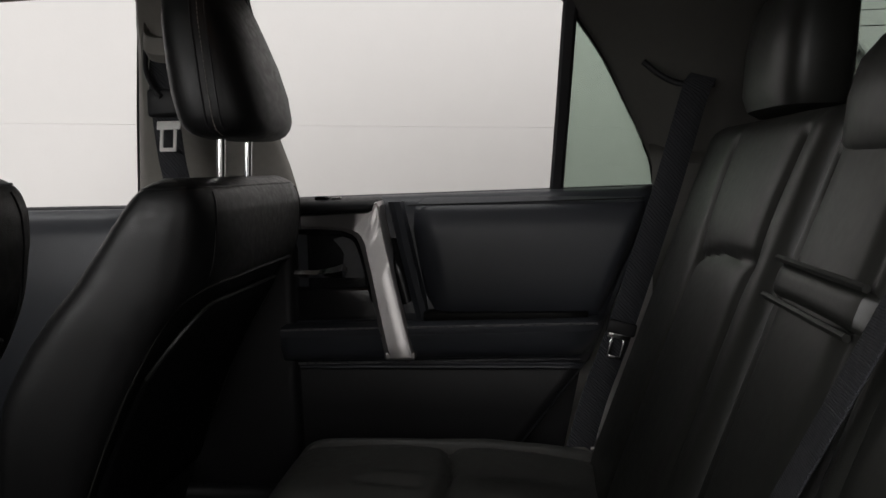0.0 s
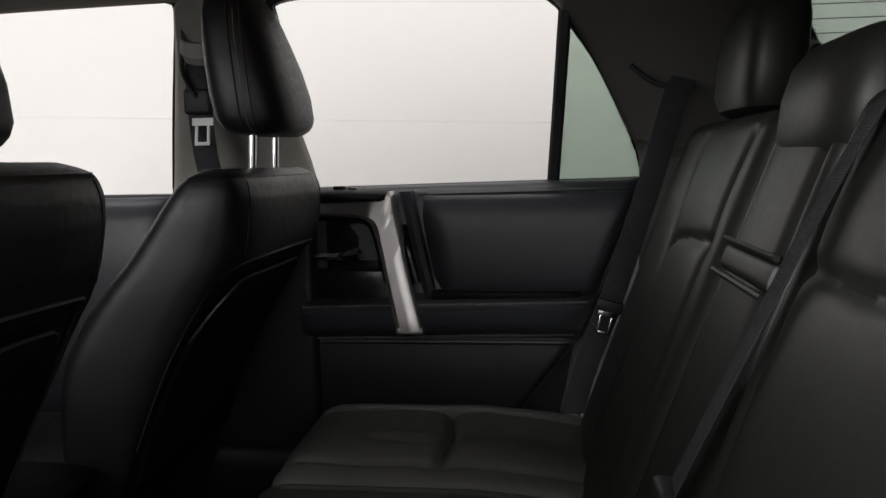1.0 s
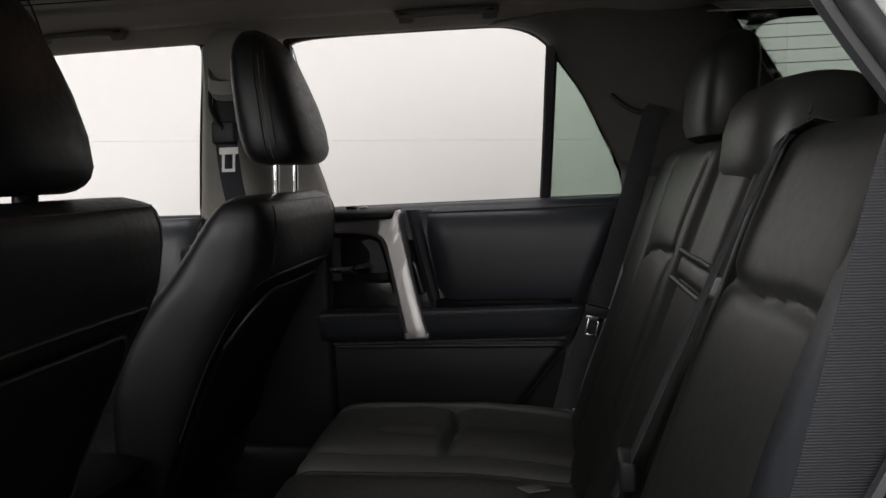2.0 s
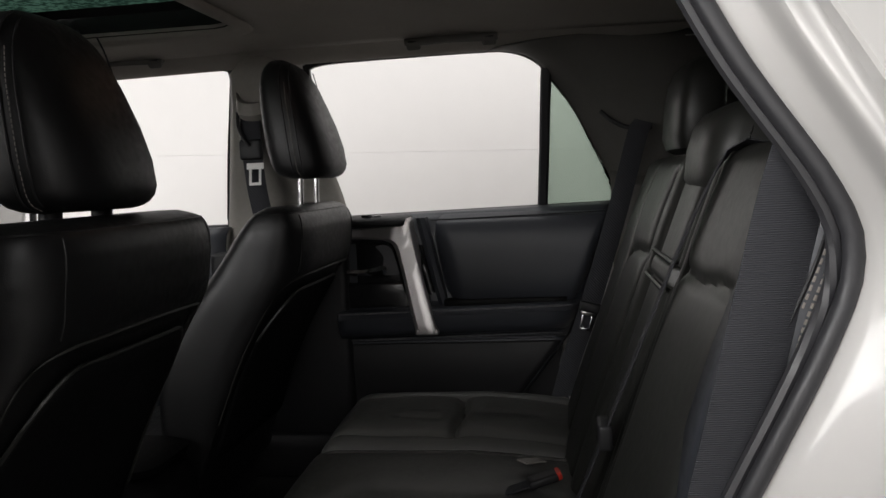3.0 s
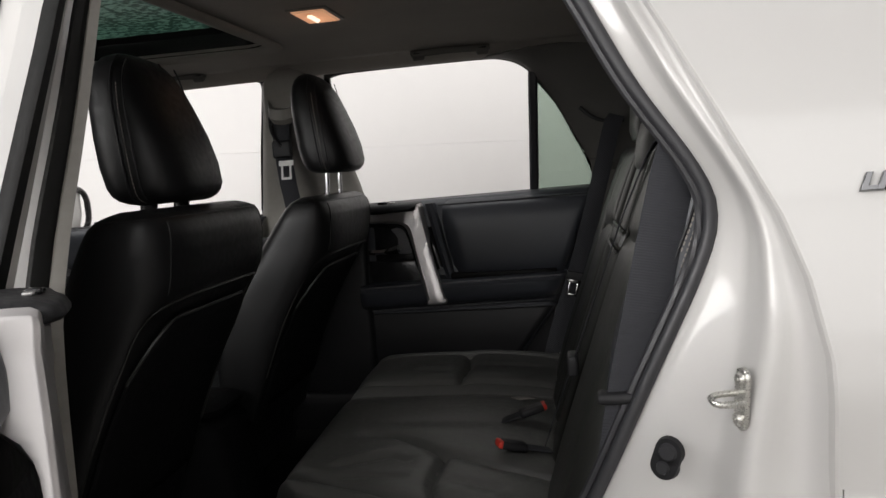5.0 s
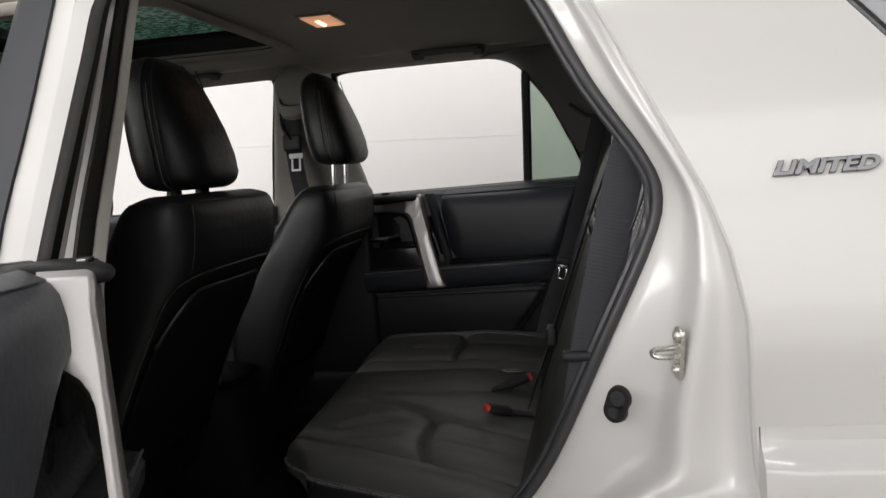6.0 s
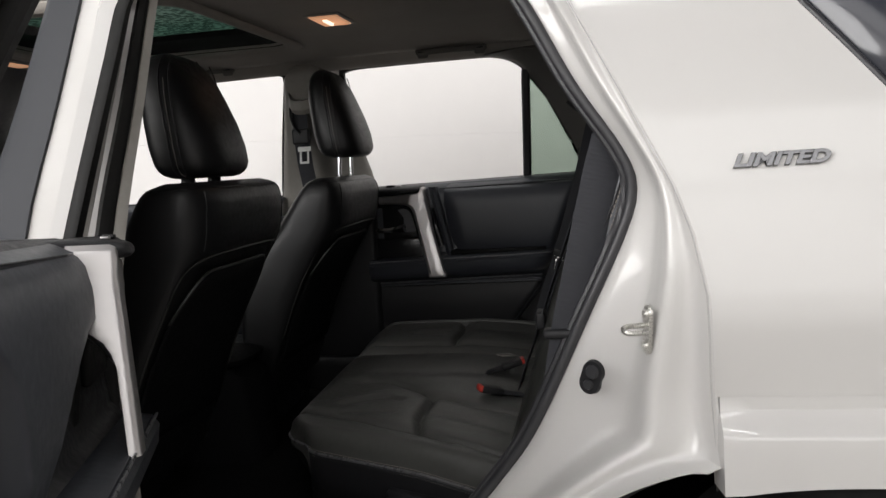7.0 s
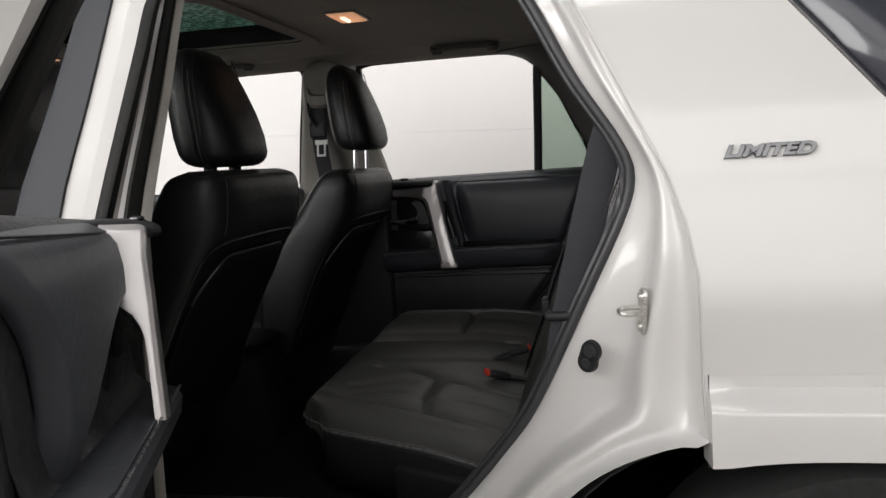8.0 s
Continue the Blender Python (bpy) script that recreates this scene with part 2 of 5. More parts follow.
for z0, z1 in ((-0.3, 1.4186), (1.4194, 2.64), (2.6408, 3.6)):
    for x0, x1 in ((-6.4, -3.63), (-3.6285, -1.193), (-1.1915, 1.245), (1.2465, 3.7), (3.7015, 5.4)):
        part("panel", box((x1 - x0, 0.28, z1 - z0), ((x0 + x1) / 2, 0.14, (z0 + z1) / 2 - 1.419)), WALL, panel_wall, smooth=False)
panel_wall.matrix_basis = pose(-0.1, WALL_Y, 1.425, 0, 2.0, 0)

# ---- the car's shell ----
suv = thing("suv_body", "pearl white sport utility vehicle body with a black interior", "car")


def side_y(z):
    """Half the body's outline: the outer skin's distance from the car's middle line at a height."""
    if z >= 1.045:
        d = z - 1.045
        return 0.906 - 0.13 * d - 0.345 * d * d
    keys = [(0.40, 0.87), (0.60, 0.88), (0.78, 0.880), (0.90, 0.888), (0.97, 0.9005), (1.0, 0.9063), (1.02, 0.9085), (1.032, 0.9075), (1.045, 0.906)]
    for (a, p), (b, q) in zip(keys, keys[1:]):
        if z <= b:
            return p + (q - p) * max(0, (z - a)) / (b - a)


MID = -0.03
CUT = [(0.165, 1.69), (0.25, 1.64), (0.338, 1.553), (0.428, 1.365), (0.497, 1.218), (0.52, 1.147), (0.537, 1.057), (0.541, 0.894), (0.545, 0.79)]
ARCH = [(0.49, 0.789), (0.40, 0.756), (0.33, 0.709), (0.275, 0.64), (0.235, 0.55), (0.21, 0.45)]


def cut_x(z):
    for (xa, za), (xb, zb) in zip(CUT, CUT[1:]):
        if za >= z >= zb:
            return xa + (xb - xa) * (za - z) / (za - zb)
    return CUT[0][0] if z > CUT[0][1] else CUT[-1][0]


def glass_x(z):
    return 0.60 + (1.605 - z) * 0.745


def arch_z(x):
    u = min(1.0, abs(x - 0.79) / 0.53)
    return 0.36 + 0.425 * (1 - u ** 2.8) ** (1 / 2.8)


def quarter(sign, front):
    """The rear quarter panel with its window hole and wheel arch; front(z): its front edge."""
    bm = bmesh.new()

    def patch(zs, xa, xb, nx):
        loft([[Vector((xa(z) + (xb(z) - xa(z)) * i / nx, MID + sign * (side_y(z) - 0.035 * max(0, (xa(z) + (xb(z) - xa(z)) * i / nx) - 1.0) ** 2), z))
               for i in range(nx + 1)] for z in zs], bm=bm)
    end = lambda z: 1.74 - 0.25 * max(0, z - 1.2)
    patch([1.64, 1.655, 1.68], front, end, 24)
    patch([1.31 + 0.33 * i / 10 for i in range(11)], front, glass_x, 10)
    patch([1.31 + 0.33 * i / 10 for i in range(11)], lambda z: 1.46, end, 6)
    patch([0.905, 0.94, 0.97, 0.99, 1.005, 1.02, 1.035, 1.05, 1.07, 1.1, 1.14, 1.18, 1.22, 1.26, 1.29, 1.31], front, end, 24)
    # wheel flare, a proud band over the arch
    rows = []
    for z, out in ((0.905, 0.0), (0.885, -0.0012), (0.8825, 0.0008), (0.869, 0.018), (0.8565, 0.0345), (0.854, 0.0362), (0.849, 0.0372), (0.82, 0.037), (None, 0.036), (None, 0.0), (None, -0.12)):
        rows.append([Vector((x, MID + sign * (0.888 + (out if i > 1 else out * 0.75 if i else -0.03)), arch_z(x) - 0.004 if z is None else max(z, arch_z(x)))) for i, x in
                     enumerate([0.538] + [0.545 + (1.32 - 0.545) * i / 28 for i in range(29)])])
    loft(rows, bm=bm)
    patch([0.45, 0.6, 0.75, 0.905], lambda z: 1.32, end, 5)
    bmesh.ops.remove_doubles(bm, verts=bm.verts[:], dist=0.0005)
    return bm


part("quarter_panel", quarter(-1, cut_x), PAINT, suv, "pearl white rear quarter panel with a crisp wheel flare")
part("quarter_panel", quarter(1, cut_x), PAINT, suv)
ZE = [0.79 + 0.89 * i / 60 for i in range(61)]
part("panel_edge", loft([[Vector((cut_x(z) + dx, MID - side_y(z) + dy, z)) for z in ZE] for dx, dy in ((0.002, -0.0006), (-0.002, -0.0004), (-0.005, 0.003), (-0.006, 0.022))]), PAINT, suv, "turned-in white panel edge")


def quarter_glass(sign):
    zs = [1.30, 1.40, 1.50, 1.58, 1.645]
    return loft([[Vector((glass_x(z) - 0.006 + (1.47 - glass_x(z)) * i / 6, MID + sign * (side_y(z) - 0.006), z)) for i in range(7)] for z in zs])


for sign in (-1, 1):
    pane = part("quarter_window", quarter_glass(sign), PRIVACY if sign > 0 else SMOKED, suv, "dark tinted rear quarter glass", thick=0.004)
    edge = [Vector((glass_x(z), MID + sign * (side_y(z) - 0.001), z)) for z in (1.64, 1.5, 1.4, 1.31)]
    part("gasket", tube(spline(edge, 16) + [Vector((1.46, MID + sign * (side_y(1.31) - 0.001), 1.31))], 0.005), RUBBER, pane)
    if sign > 0:
        for z in (1.60, 1.572, 1.544, 1.516):
            part("antenna_line", tube([Vector((glass_x(z) + 0.02, MID + side_y(z) - 0.012, z)), Vector((1.44, MID + side_y(z) - 0.012, z))], 0.0011, 5), PLASTIC, pane)

# the door opening's rear jamb, from the outer edge inward to the seal
N = 70
outer = spline([(x, MID - side_y(z) + 0.012, z) for x, z in CUT[:-1]] + [(0.545, -0.925, 0.80)] + [(x, -0.925, z) for x, z in ARCH[0:]], N)
inner = spline([(0.09, -0.705, 1.665), (0.175, -0.715, 1.64), (0.262, -0.73, 1.56), (0.352, -0.745, 1.393), (0.425, -0.758, 1.278), (0.445, -0.76, 1.216), (0.426, -0.76, 1.145),
                (0.36, -0.76, 1.009), (0.263, -0.76, 0.814), (0.188, -0.76, 0.711), (0.106, -0.76, 0.617), (0.03, -0.76, 0.55), (-0.05, -0.76, 0.50)], N)


def between(f, dip):
    """A line along the jamb, a share f of the way inward, sunk by dip where the jamb is wide and by less where it is narrow."""
    return [a.lerp(b, f) + Vector((0, dip * min(1.0, (a - b).length / 0.20), 0)) for a, b in zip(outer, inner)]


jamb_rows = [outer] + [between(f, 1.35 * d) for f, d in ((0.02, 0.002), (0.045, 0.006), (0.08, 0.010), (0.13, 0.010), (0.19, 0.006), (0.25, -0.001), (0.31, -0.009), (0.36, -0.015), (0.40, -0.0185), (0.43, -0.0185), (0.455, -0.015), (0.475, -0.007),
                                                  (0.495, 0.002), (0.52, 0.008), (0.56, 0.010), (0.62, 0.008), (0.70, 0.004), (0.78, 0.0), (0.85, -0.004), (0.90, -0.006), (0.95, -0.004))] + [inner]
part("door_jamb", loft(jamb_rows), PAINT, suv, "glossy white stepped door jamb of the rear opening", thick=0.002)
part("jamb_return", loft([[p + Vector((0, 0, 0)) for p in inner], [p + Vector((0, 0.03, 0)) for p in inner]]), PAINT, suv)


def seal_ring(path, toward):
    """A rubber door seal with a hollow bulb and a lip, along a path."""
    bm = tube(path, 0.0095, 10)
    tube([p + Vector(toward) for p in path], 0.0075, 8, bm)
    return bm


part("door_seal", seal_ring([p + Vector((-0.006, -0.006, 0)) for p in inner], (-0.011, 0.014, 0)), RUBBER, suv, "black rubber door seal")

# striker, with its plate and two screws, on the jamb
striker = new("striker")
striker.parent = suv
tagged(striker, "zinc plated door striker loop on a screwed plate")
plate = loft([[Vector((r * math.cos(a), dy, (0.027 if math.sin(a) > 0 else -0.027) + r * math.sin(a))) for a in [2 * math.pi * (k + 0.5) / 32 for k in range(32)]] for r, dy in ((0.0135, 0.003), (0.0135, -0.001), (0.0124, -0.003), (0.011, -0.003))], True, True)
face = pose(0.449, -0.864, 0.997, 0, 10, -72)
for made, mat, nm in ((plate, ZINC, "striker_plate"),
                      (tube(spline([(-0.010, 0, 0.004), (-0.010, -0.026, 0.004), (-0.006, -0.037, 0.003), (0.006, -0.037, 0.001), (0.010, -0.026, 0.0), (0.010, 0, 0.0)], 24), 0.0043, 10), ZINC, "striker_loop")):
    made.transform(face)
    part(nm, made, mat, striker)
for dz in (0.026, -0.026):
    s = cyl((0, -0.0015, dz), (0, -0.008, dz), 0.009, 14, 0.007)
    cyl((0, -0.006, dz), (0, -0.0086, dz), 0.003, 6, bm=s)
    s.transform(face)
    part("screw", s, ZINC, striker)
plug = bmesh.new()
for s, dz in ((1, 0.010), (-1, -0.011)):
    cyl((0, 0.004, dz), (0, -0.004, dz), 0.019, 24, 0.0175, plug)
box((0.0355, 0.0078, 0.02), (0, 0, 0), 0.001, plug)
plug.transform(pose(0.360, -0.844, 0.918, 0, 20, -30))
plug_ob = part("grommet", plug, PLASTIC, suv, "black two-part rubber grommet")
for dz, r in ((0.010, 0.0125), (-0.013, 0.0095)):
    c = cyl((0, -0.003, dz), (0, -0.008, dz), r, 18, r * 0.78)
    c.transform(pose(0.360, -0.844, 0.918, 0, 20, -30))
    part("cap", c, RUBBER, plug_ob)

# badge on the quarter panel
text = bpy.data.curves.new("badge", "FONT")
text.body, text.size, text.extrude, text.bevel_depth, text.shear, text.space_character = "LIMITED", 0.0335, 0.0030, 0.0008, 0.32, 1.03
text.offset = 0.0011
tmp = bpy.data.objects.new("tmp_badge", text)
scene.collection.objects.link(tmp)
bpy.context.view_layer.update()
me = bpy.data.meshes.new_from_object(tmp.evaluated_get(bpy.context.evaluated_depsgraph_get()))
bpy.data.objects.remove(tmp)
me.name = "badge"
xs = [v.co.x for v in me.vertices]
wide = 0.134 / (max(xs) - min(xs))
me.transform(Matrix.Diagonal((wide, 0.78, 1, 1)))
me.materials.append(material("dark_chrome", (0.16, 0.16, 0.165), 0.14, metal=1.0, wear=0.05))
badge = new("badge", me)
badge.parent = suv
badge.matrix_basis = Matrix.Translation((0.575, MID - side_y(1.240) - 0.0045, 1.240)) @ pose(0, 0, 0, 90 - 19, 0, 0)
tagged(badge, "chrome badge lettering on the quarter panel")

# roof skin, tail, floor and front bulkhead close the shell
roof = []
for i in range(17):
    u = -1 + 2 * i / 16
    y = MID + 0.665 * u
    roof.append([Vector((x, y, 1.79 - 0.11 * abs(u) ** 3.2 - 0.03 * ((x + 0.1) / 1.7) ** 2)) for x in [-1.45 + 3.1 * k / 20 for k in range(21)]])
bm = bmesh.new()
rows = [[bm.verts.new(p) for p in r] for r in roof]
for a, b in zip(rows, rows[1:]):
    for k in range(20):
        c = (a[k].co + b[k + 1].co) / 2
        if not (-1.25 < c.x < -0.53 and -0.42 < c.y < 0.38):
            bm.faces.new((a[k], a[k + 1], b[k + 1], b[k]))
bmesh.ops.delete(bm, geom=[v for v in bm.verts if not v.link_faces], context="VERTS")
part("roof", bm, PAINT, suv, "white roof skin with a sunroof opening", thick=0.003)
for sign in (-1, 1):
    part("roof_rail", loft([[Vector((x, MID + sign * y, z - 0.03 * ((x + 0.1) / 1.7) ** 2)) for x in [-1.45 + 3.1 * k / 20 for k in range(21)]]
                            for y, z in ((0.662, 1.683), (0.69, 1.67), (0.70, 1.655), (0.69, 1.64), (0.66, 1.632))]), PAINT, suv, thick=0.003)
part("tailgate", loft([[Vector((x, MID + 0.86 * u * w, z)) for u in (-1, -0.9, 0, 0.9, 1)] for x, z, w in ((1.62, 1.68, 0.8), (1.66, 1.5, 0.88), (1.72, 1.3, 0.97), (1.76, 1.1, 1), (1.76, 0.5, 1))]),
     PAINT, suv, thick=0.01)
part("floor_pan", box((3.4, 1.62, 0.06), (0.0, MID, 0.46), 0.01), CARPET, suv, "black carpeted cabin floor")
part("bulkhead", box((0.06, 1.62, 0.80), (-1.72, MID, 0.86), 0.02), PLASTIC, suv)
part("dashboard", cushion([(-1.5, MID, 0.75, 0.17, 0.74), (-1.5, MID, 0.95, 0.19, 0.74), (-1.52, MID, 1.05, 0.18, 0.72), (-1.55, MID, 1.09, 0.12, 0.66)], 32, 5), PLASTIC, suv)
part("sill", box((1.3, 0.15, 0.14), (-0.30, -0.83, 0.46), 0.03), PAINT, suv)
part("sill", box((1.3, 0.15, 0.14), (-0.30, 0.80, 0.44), 0.03), PAINT, suv)
for sign in (-1, 1):
    part("sill_cover", box((2.6, 0.10, 0.16), (-0.6, MID + sign * 0.72, 0.52), 0.03), PLASTIC, suv, "black plastic sill cover")
    part("pillar_foot", box((0.26 if sign < 0 else 0.40, 0.07, 0.60), (-0.64 if sign < 0 else -0.60, MID + sign * 0.755, 0.82), 0.02), PLASTIC, suv, "black lower centre pillar cover")
# Unseen opaque sheet in the windscreen's place, added to keep light out of the cabin.
part("windscreen_light_block", loft([[Vector((x, MID + w * u, z)) for u in (-1, -0.5, 0, 0.5, 1)] for x, z, w in ((-1.42, 1.67, 0.6), (-1.62, 1.45, 0.68), (-1.86, 1.2, 0.78), (-1.76, 1.05, 0.8))]), PLASTIC, suv, thick=0.01)

# headliner with the sunroof well
liner = []
YS = [-0.56, -0.50, -0.46, -0.42, -0.3, -0.15, 0.0, 0.15, 0.3, 0.40, 0.44, 0.48, 0.53]
XS = [-1.4, -1.25, -1.1, -0.95, -0.8, -0.65, -0.53, -0.4, -0.2, 0.0, 0.2, 0.4, 0.6, 0.9, 1.2, 1.6]


def liner_z(x, y):
    u = (y - MID) / 0.56
    return 1.685 - 0.035 * abs(u) ** 4 - 0.012 * (x + 0.1) ** 2


bm = bmesh.new()
grid = [[bm.verts.new((x, y, liner_z(x, y))) for x in XS] for y in YS]
for j in range(len(YS) - 1):
    for i in range(len(XS) - 1):
        cx, cy = (XS[i] + XS[i + 1]) / 2, (YS[j] + YS[j + 1]) / 2
        if not (-1.25 < cx < -0.53 and -0.42 < cy < 0.40):
            bm.faces.new((grid[j][i], grid[j][i + 1], grid[j + 1][i + 1], grid[j + 1][i]))
bmesh.ops.subdivide_edges(bm, edges=bm.edges[:], cuts=1, use_grid_fill=True)
part("headliner", bm, HEADLINER, suv, "warm grey cloth headliner", thick=0.004)
# sunroof: moulded rim, dark well, patterned glass


def rim(inset, z, n=10, r=0.07):
    """A rounded rectangle at a height."""
    x0, x1, y0, y1 = -1.25 + inset, -0.53 - inset, -0.42 + inset, 0.40 - inset
    out = []
    for cx, cy, a0 in ((x1 - r, y1 - r, 0), (x0 + r, y1 - r, 90), (x0 + r, y0 + r, 180), (x1 - r, y0 + r, 270)):
        for k in range(n):
            a = radians(a0 + 90 * k / (n - 1))
            out.append(Vector((cx + r * math.cos(a), cy + r * math.sin(a), z + 0.0)))
    return out


sunroof = new("sunroof")
sunroof.parent = suv
tagged(sunroof, "closed sunroof with dark speckled glass")
part("rim", loft([rim(-0.03, 1.676), rim(-0.02, 1.667), rim(-0.004, 1.665), rim(0.01, 1.672), rim(0.018, 1.69)], True), HEADLINER, sunroof, "grey moulded sunroof rim", thick=0.003)
part("well", loft([rim(0.016, 1.68), rim(0.02, 1.73), rim(0.09, 1.735)], True), GLOSS_BLACK, sunroof, "black sunroof well")
m = bpy.data.materials.new("speckled_sunroof_glass")
m.use_nodes = True
n, l = m.node_tree.nodes, m.node_tree.links
n.remove(n["Principled BSDF"])
co, vor, ramp = n.new("ShaderNodeTexCoord"), n.new("ShaderNodeTexNoise"), n.new("ShaderNodeValToRGB")
vor.inputs["Scale"].default_value, vor.inputs["Detail"].default_value = 75, 3
ramp.color_ramp.elements[0].position, ramp.color_ramp.elements[1].position = 0.46, 0.58
ramp.color_ramp.elements[0].color, ramp.color_ramp.elements[1].color = (0.045, 0.075, 0.062, 1), (0.21, 0.30, 0.26, 1)
through_light, sheen, both = n.new("ShaderNodeBsdfTranslucent"), n.new("ShaderNodeBsdfGlossy"), n.new("ShaderNodeMixShader")
sheen.inputs["Roughness"].default_value = 0.2
both.inputs[0].default_value = 0.05
l.new(co.outputs["Object"], vor.inputs["Vector"])
l.new(vor.outputs["Fac"], ramp.inputs[0])
l.new(ramp.outputs[0], through_light.inputs["Color"])
l.new(through_light.outputs[0], both.inputs[1])
l.new(sheen.outputs[0], both.inputs[2])
l.new(both.outputs[0], n["Material Output"].inputs[0])
part("pane", box((0.62, 0.72, 0.006), (-0.89, -0.01, 1.742), 0.002), m, sunroof, "dark green speckled glass", smooth=False)

# right-hand inner trim: rail over the windows, pillars
XR = [-1.45 + 3.05 * k / 40 for k in range(41)]
def rail_z(x):
    # the rail rises a little over the quarter window
    s = max(0.0, min(1.0, (x - 0.38) / 0.2))
    return 0.035 * s * s * (3 - 2 * s) - 0.012 * (x + 0.1) ** 2


part("roof_trim", loft([[Vector((x, y, min(z + rail_z(x), 1.668 - 0.012 * (x + 0.1) ** 2))) for x in XR] for y, z in ((0.50, 1.668), (0.545, 1.655), (0.575, 1.635), (0.60, 1.625), (0.622, 1.622), (0.64, 1.627))]),
     HEADLINER, suv, thick=0.003)
part("roof_trim", loft([[mirror((x, y, z - 0.012 * (x + 0.1) ** 2)) for x in XR] for y, z in ((0.50, 1.668), (0.545, 1.655), (0.575, 1.635), (0.60, 1.625), (0.63, 1.615), (0.66, 1.627))]),
     HEADLINER, suv, thick=0.003)


def pillar_b(flip):
    f = mirror if flip else Vector
    a = [(-0.635, 0.620, 1.64), (-0.672, 0.625, 1.60), (-0.69, 0.66, 1.52), (-0.735, 0.735, 1.36), (-0.778, 0.803, 1.20), (-0.79, 0.80, 1.0), (-0.79, 0.79, 0.5)]
    b = [(-0.52, 0.620, 1.64), (-0.493, 0.625, 1.60), (-0.475, 0.66, 1.52), (-0.44, 0.735, 1.36), (-0.412, 0.803, 1.20), (-0.41, 0.80, 1.0), (-0.41, 0.79, 0.5)]
    A, B = spline(a, 24), spline(b, 24)
    rows = []
    for u, dip in ((0, 0), (0.04, -0.02), (0.12, -0.045), (0.35, -0.062), (0.65, -0.062), (0.88, -0.045), (0.96, -0.02), (1, 0)):
        rows.append([f(p.lerp(q, u) + Vector((0, dip, 0))) for p, q in zip(A, B)])
    return loft(rows)


part("pillar_trim", pillar_b(False), PILLAR, suv, "warm grey plastic centre pillar trim", thick=0.003)

# right rear pillar trim, from the door window's edge back to the quarter window
WIN = [(0.02, 0.622, 1.622), (0.09, 0.624, 1.615), (0.145, 0.636, 1.592), (0.185, 0.655, 1.545), (0.235, 0.686, 1.475), (0.285, 0.725, 1.382), (0.331, 0.765, 1.289), (0.352, 0.80, 1.225), (0.352, 0.80, 1.16)]
A = spline(WIN, 40)
B = spline([(0.47, 0.64, 1.655), (0.52, 0.65, 1.65)] + [(glass_x(z) - 0.012, MID + side_y(z) - 0.02, z) for z in (1.62, 1.55, 1.48, 1.40, 1.33)] + [(0.80, 0.80, 1.26), (0.80, 0.80, 1.16)], 40)
rows = []
for u, dip in ((0, 0), (0.02, -0.012), (0.06, -0.032), (0.13, -0.05), (0.3, -0.07), (0.6, -0.065), (0.8, -0.05), (0.93, -0.02), (1.0, 0.0)):
    rows.append([p.lerp(q, u) + Vector((0, dip, 0)) for p, q in zip(A, B)])
part("rear_pillar_trim", loft(rows), DARK_PILLAR, suv, "charcoal plastic rear pillar trim", thick=0.003)
part("cargo_trim", loft([[Vector((x, y, z)) for x in (0.33, 0.45, 0.6, 0.8, 1.1, 1.5, 1.7)] for y, z in ((0.74, 1.30), (0.69, 1.26), (0.68, 1.1), (0.68, 0.5))]), DARK_PILLAR, suv, thick=0.003)
part("cargo_trim", loft([[Vector((x, y, z)) for x in (0.56, 0.8, 1.1, 1.5, 1.7)] for y, z in ((-0.80, 1.30), (-0.75, 1.26), (-0.74, 1.1), (-0.74, 0.5))]), DARK_PILLAR, suv, thick=0.003)
part("cargo_trim", loft([[Vector((x, y, z)) for x in (0.865, 0.88, 1.1, 1.4, 1.62)] for y, z in ((0.735, 1.25), (0.68, 1.28), (0.63, 1.45), (0.58, 1.58), (0.60, 1.64))]), DARK_PILLAR, suv, thick=0.004)
part("belt_slot", tube(spline([(0.305, 0.632, 1.452), (0.335, 0.622, 1.425), (0.37, 0.615, 1.408), (0.43, 0.61, 1.404)], 14), 0.006), PLASTIC, suv, "dark belt outlet lip")
# left rear pillar trim, inside the opening
A = [p + Vector((-0.008, 0.018, 0)) for p in inner[:30]]
rows = [A] + [[p + Vector((dx, dy, 0)) for p in A] for dx, dy in ((0.004, 0.02), (0.03, 0.04), (0.07, 0.055), (0.15, 0.07), (0.3, 0.08))]
part("rear_pillar_trim", loft(rows), DARK_PILLAR, suv, thick=0.003)

# left centre pillar: film, jamb, seals and inner trim, side by side
def bx(top, low, y):
    k = -0.62 * (y + 0.80)
    return [Vector((x + 0.043 + k, y + dy, z)) for x, dy, z in ((top + 0.012, 0.05, 1.66), (top, 0.035, 1.61), (top + (low - top) * 0.5, 0.02, 1.41), (low, 0.0, 1.21), (low - 0.02, -0.005, 1.05), (low - 0.03, -0.005, 0.5))]


def strip(name, edges, mat, label=""):
    return part(name, loft([spline(bx(*e), 20) for e in edges]), mat, suv, label, thick=0.002)


strip("pillar_film", [(-0.610, -0.772, -0.85), (-0.615, -0.780, -0.868), (-0.605, -0.765, -0.878), (-0.553, -0.686, -0.88), (-0.549, -0.682, -0.875)], APPLIQUE, "satin charcoal pillar film")
strip("pillar_jamb", [(-0.549, -0.682, -0.873), (-0.53, -0.655, -0.868), (-0.496, -0.612, -0.858)], PAINT)
strip("pillar_seal", [(-0.496, -0.614, -0.857), (-0.493, -0.609, -0.862), (-0.486, -0.601, -0.858), (-0.480, -0.593, -0.848)], SEAL_AND_SHADE)
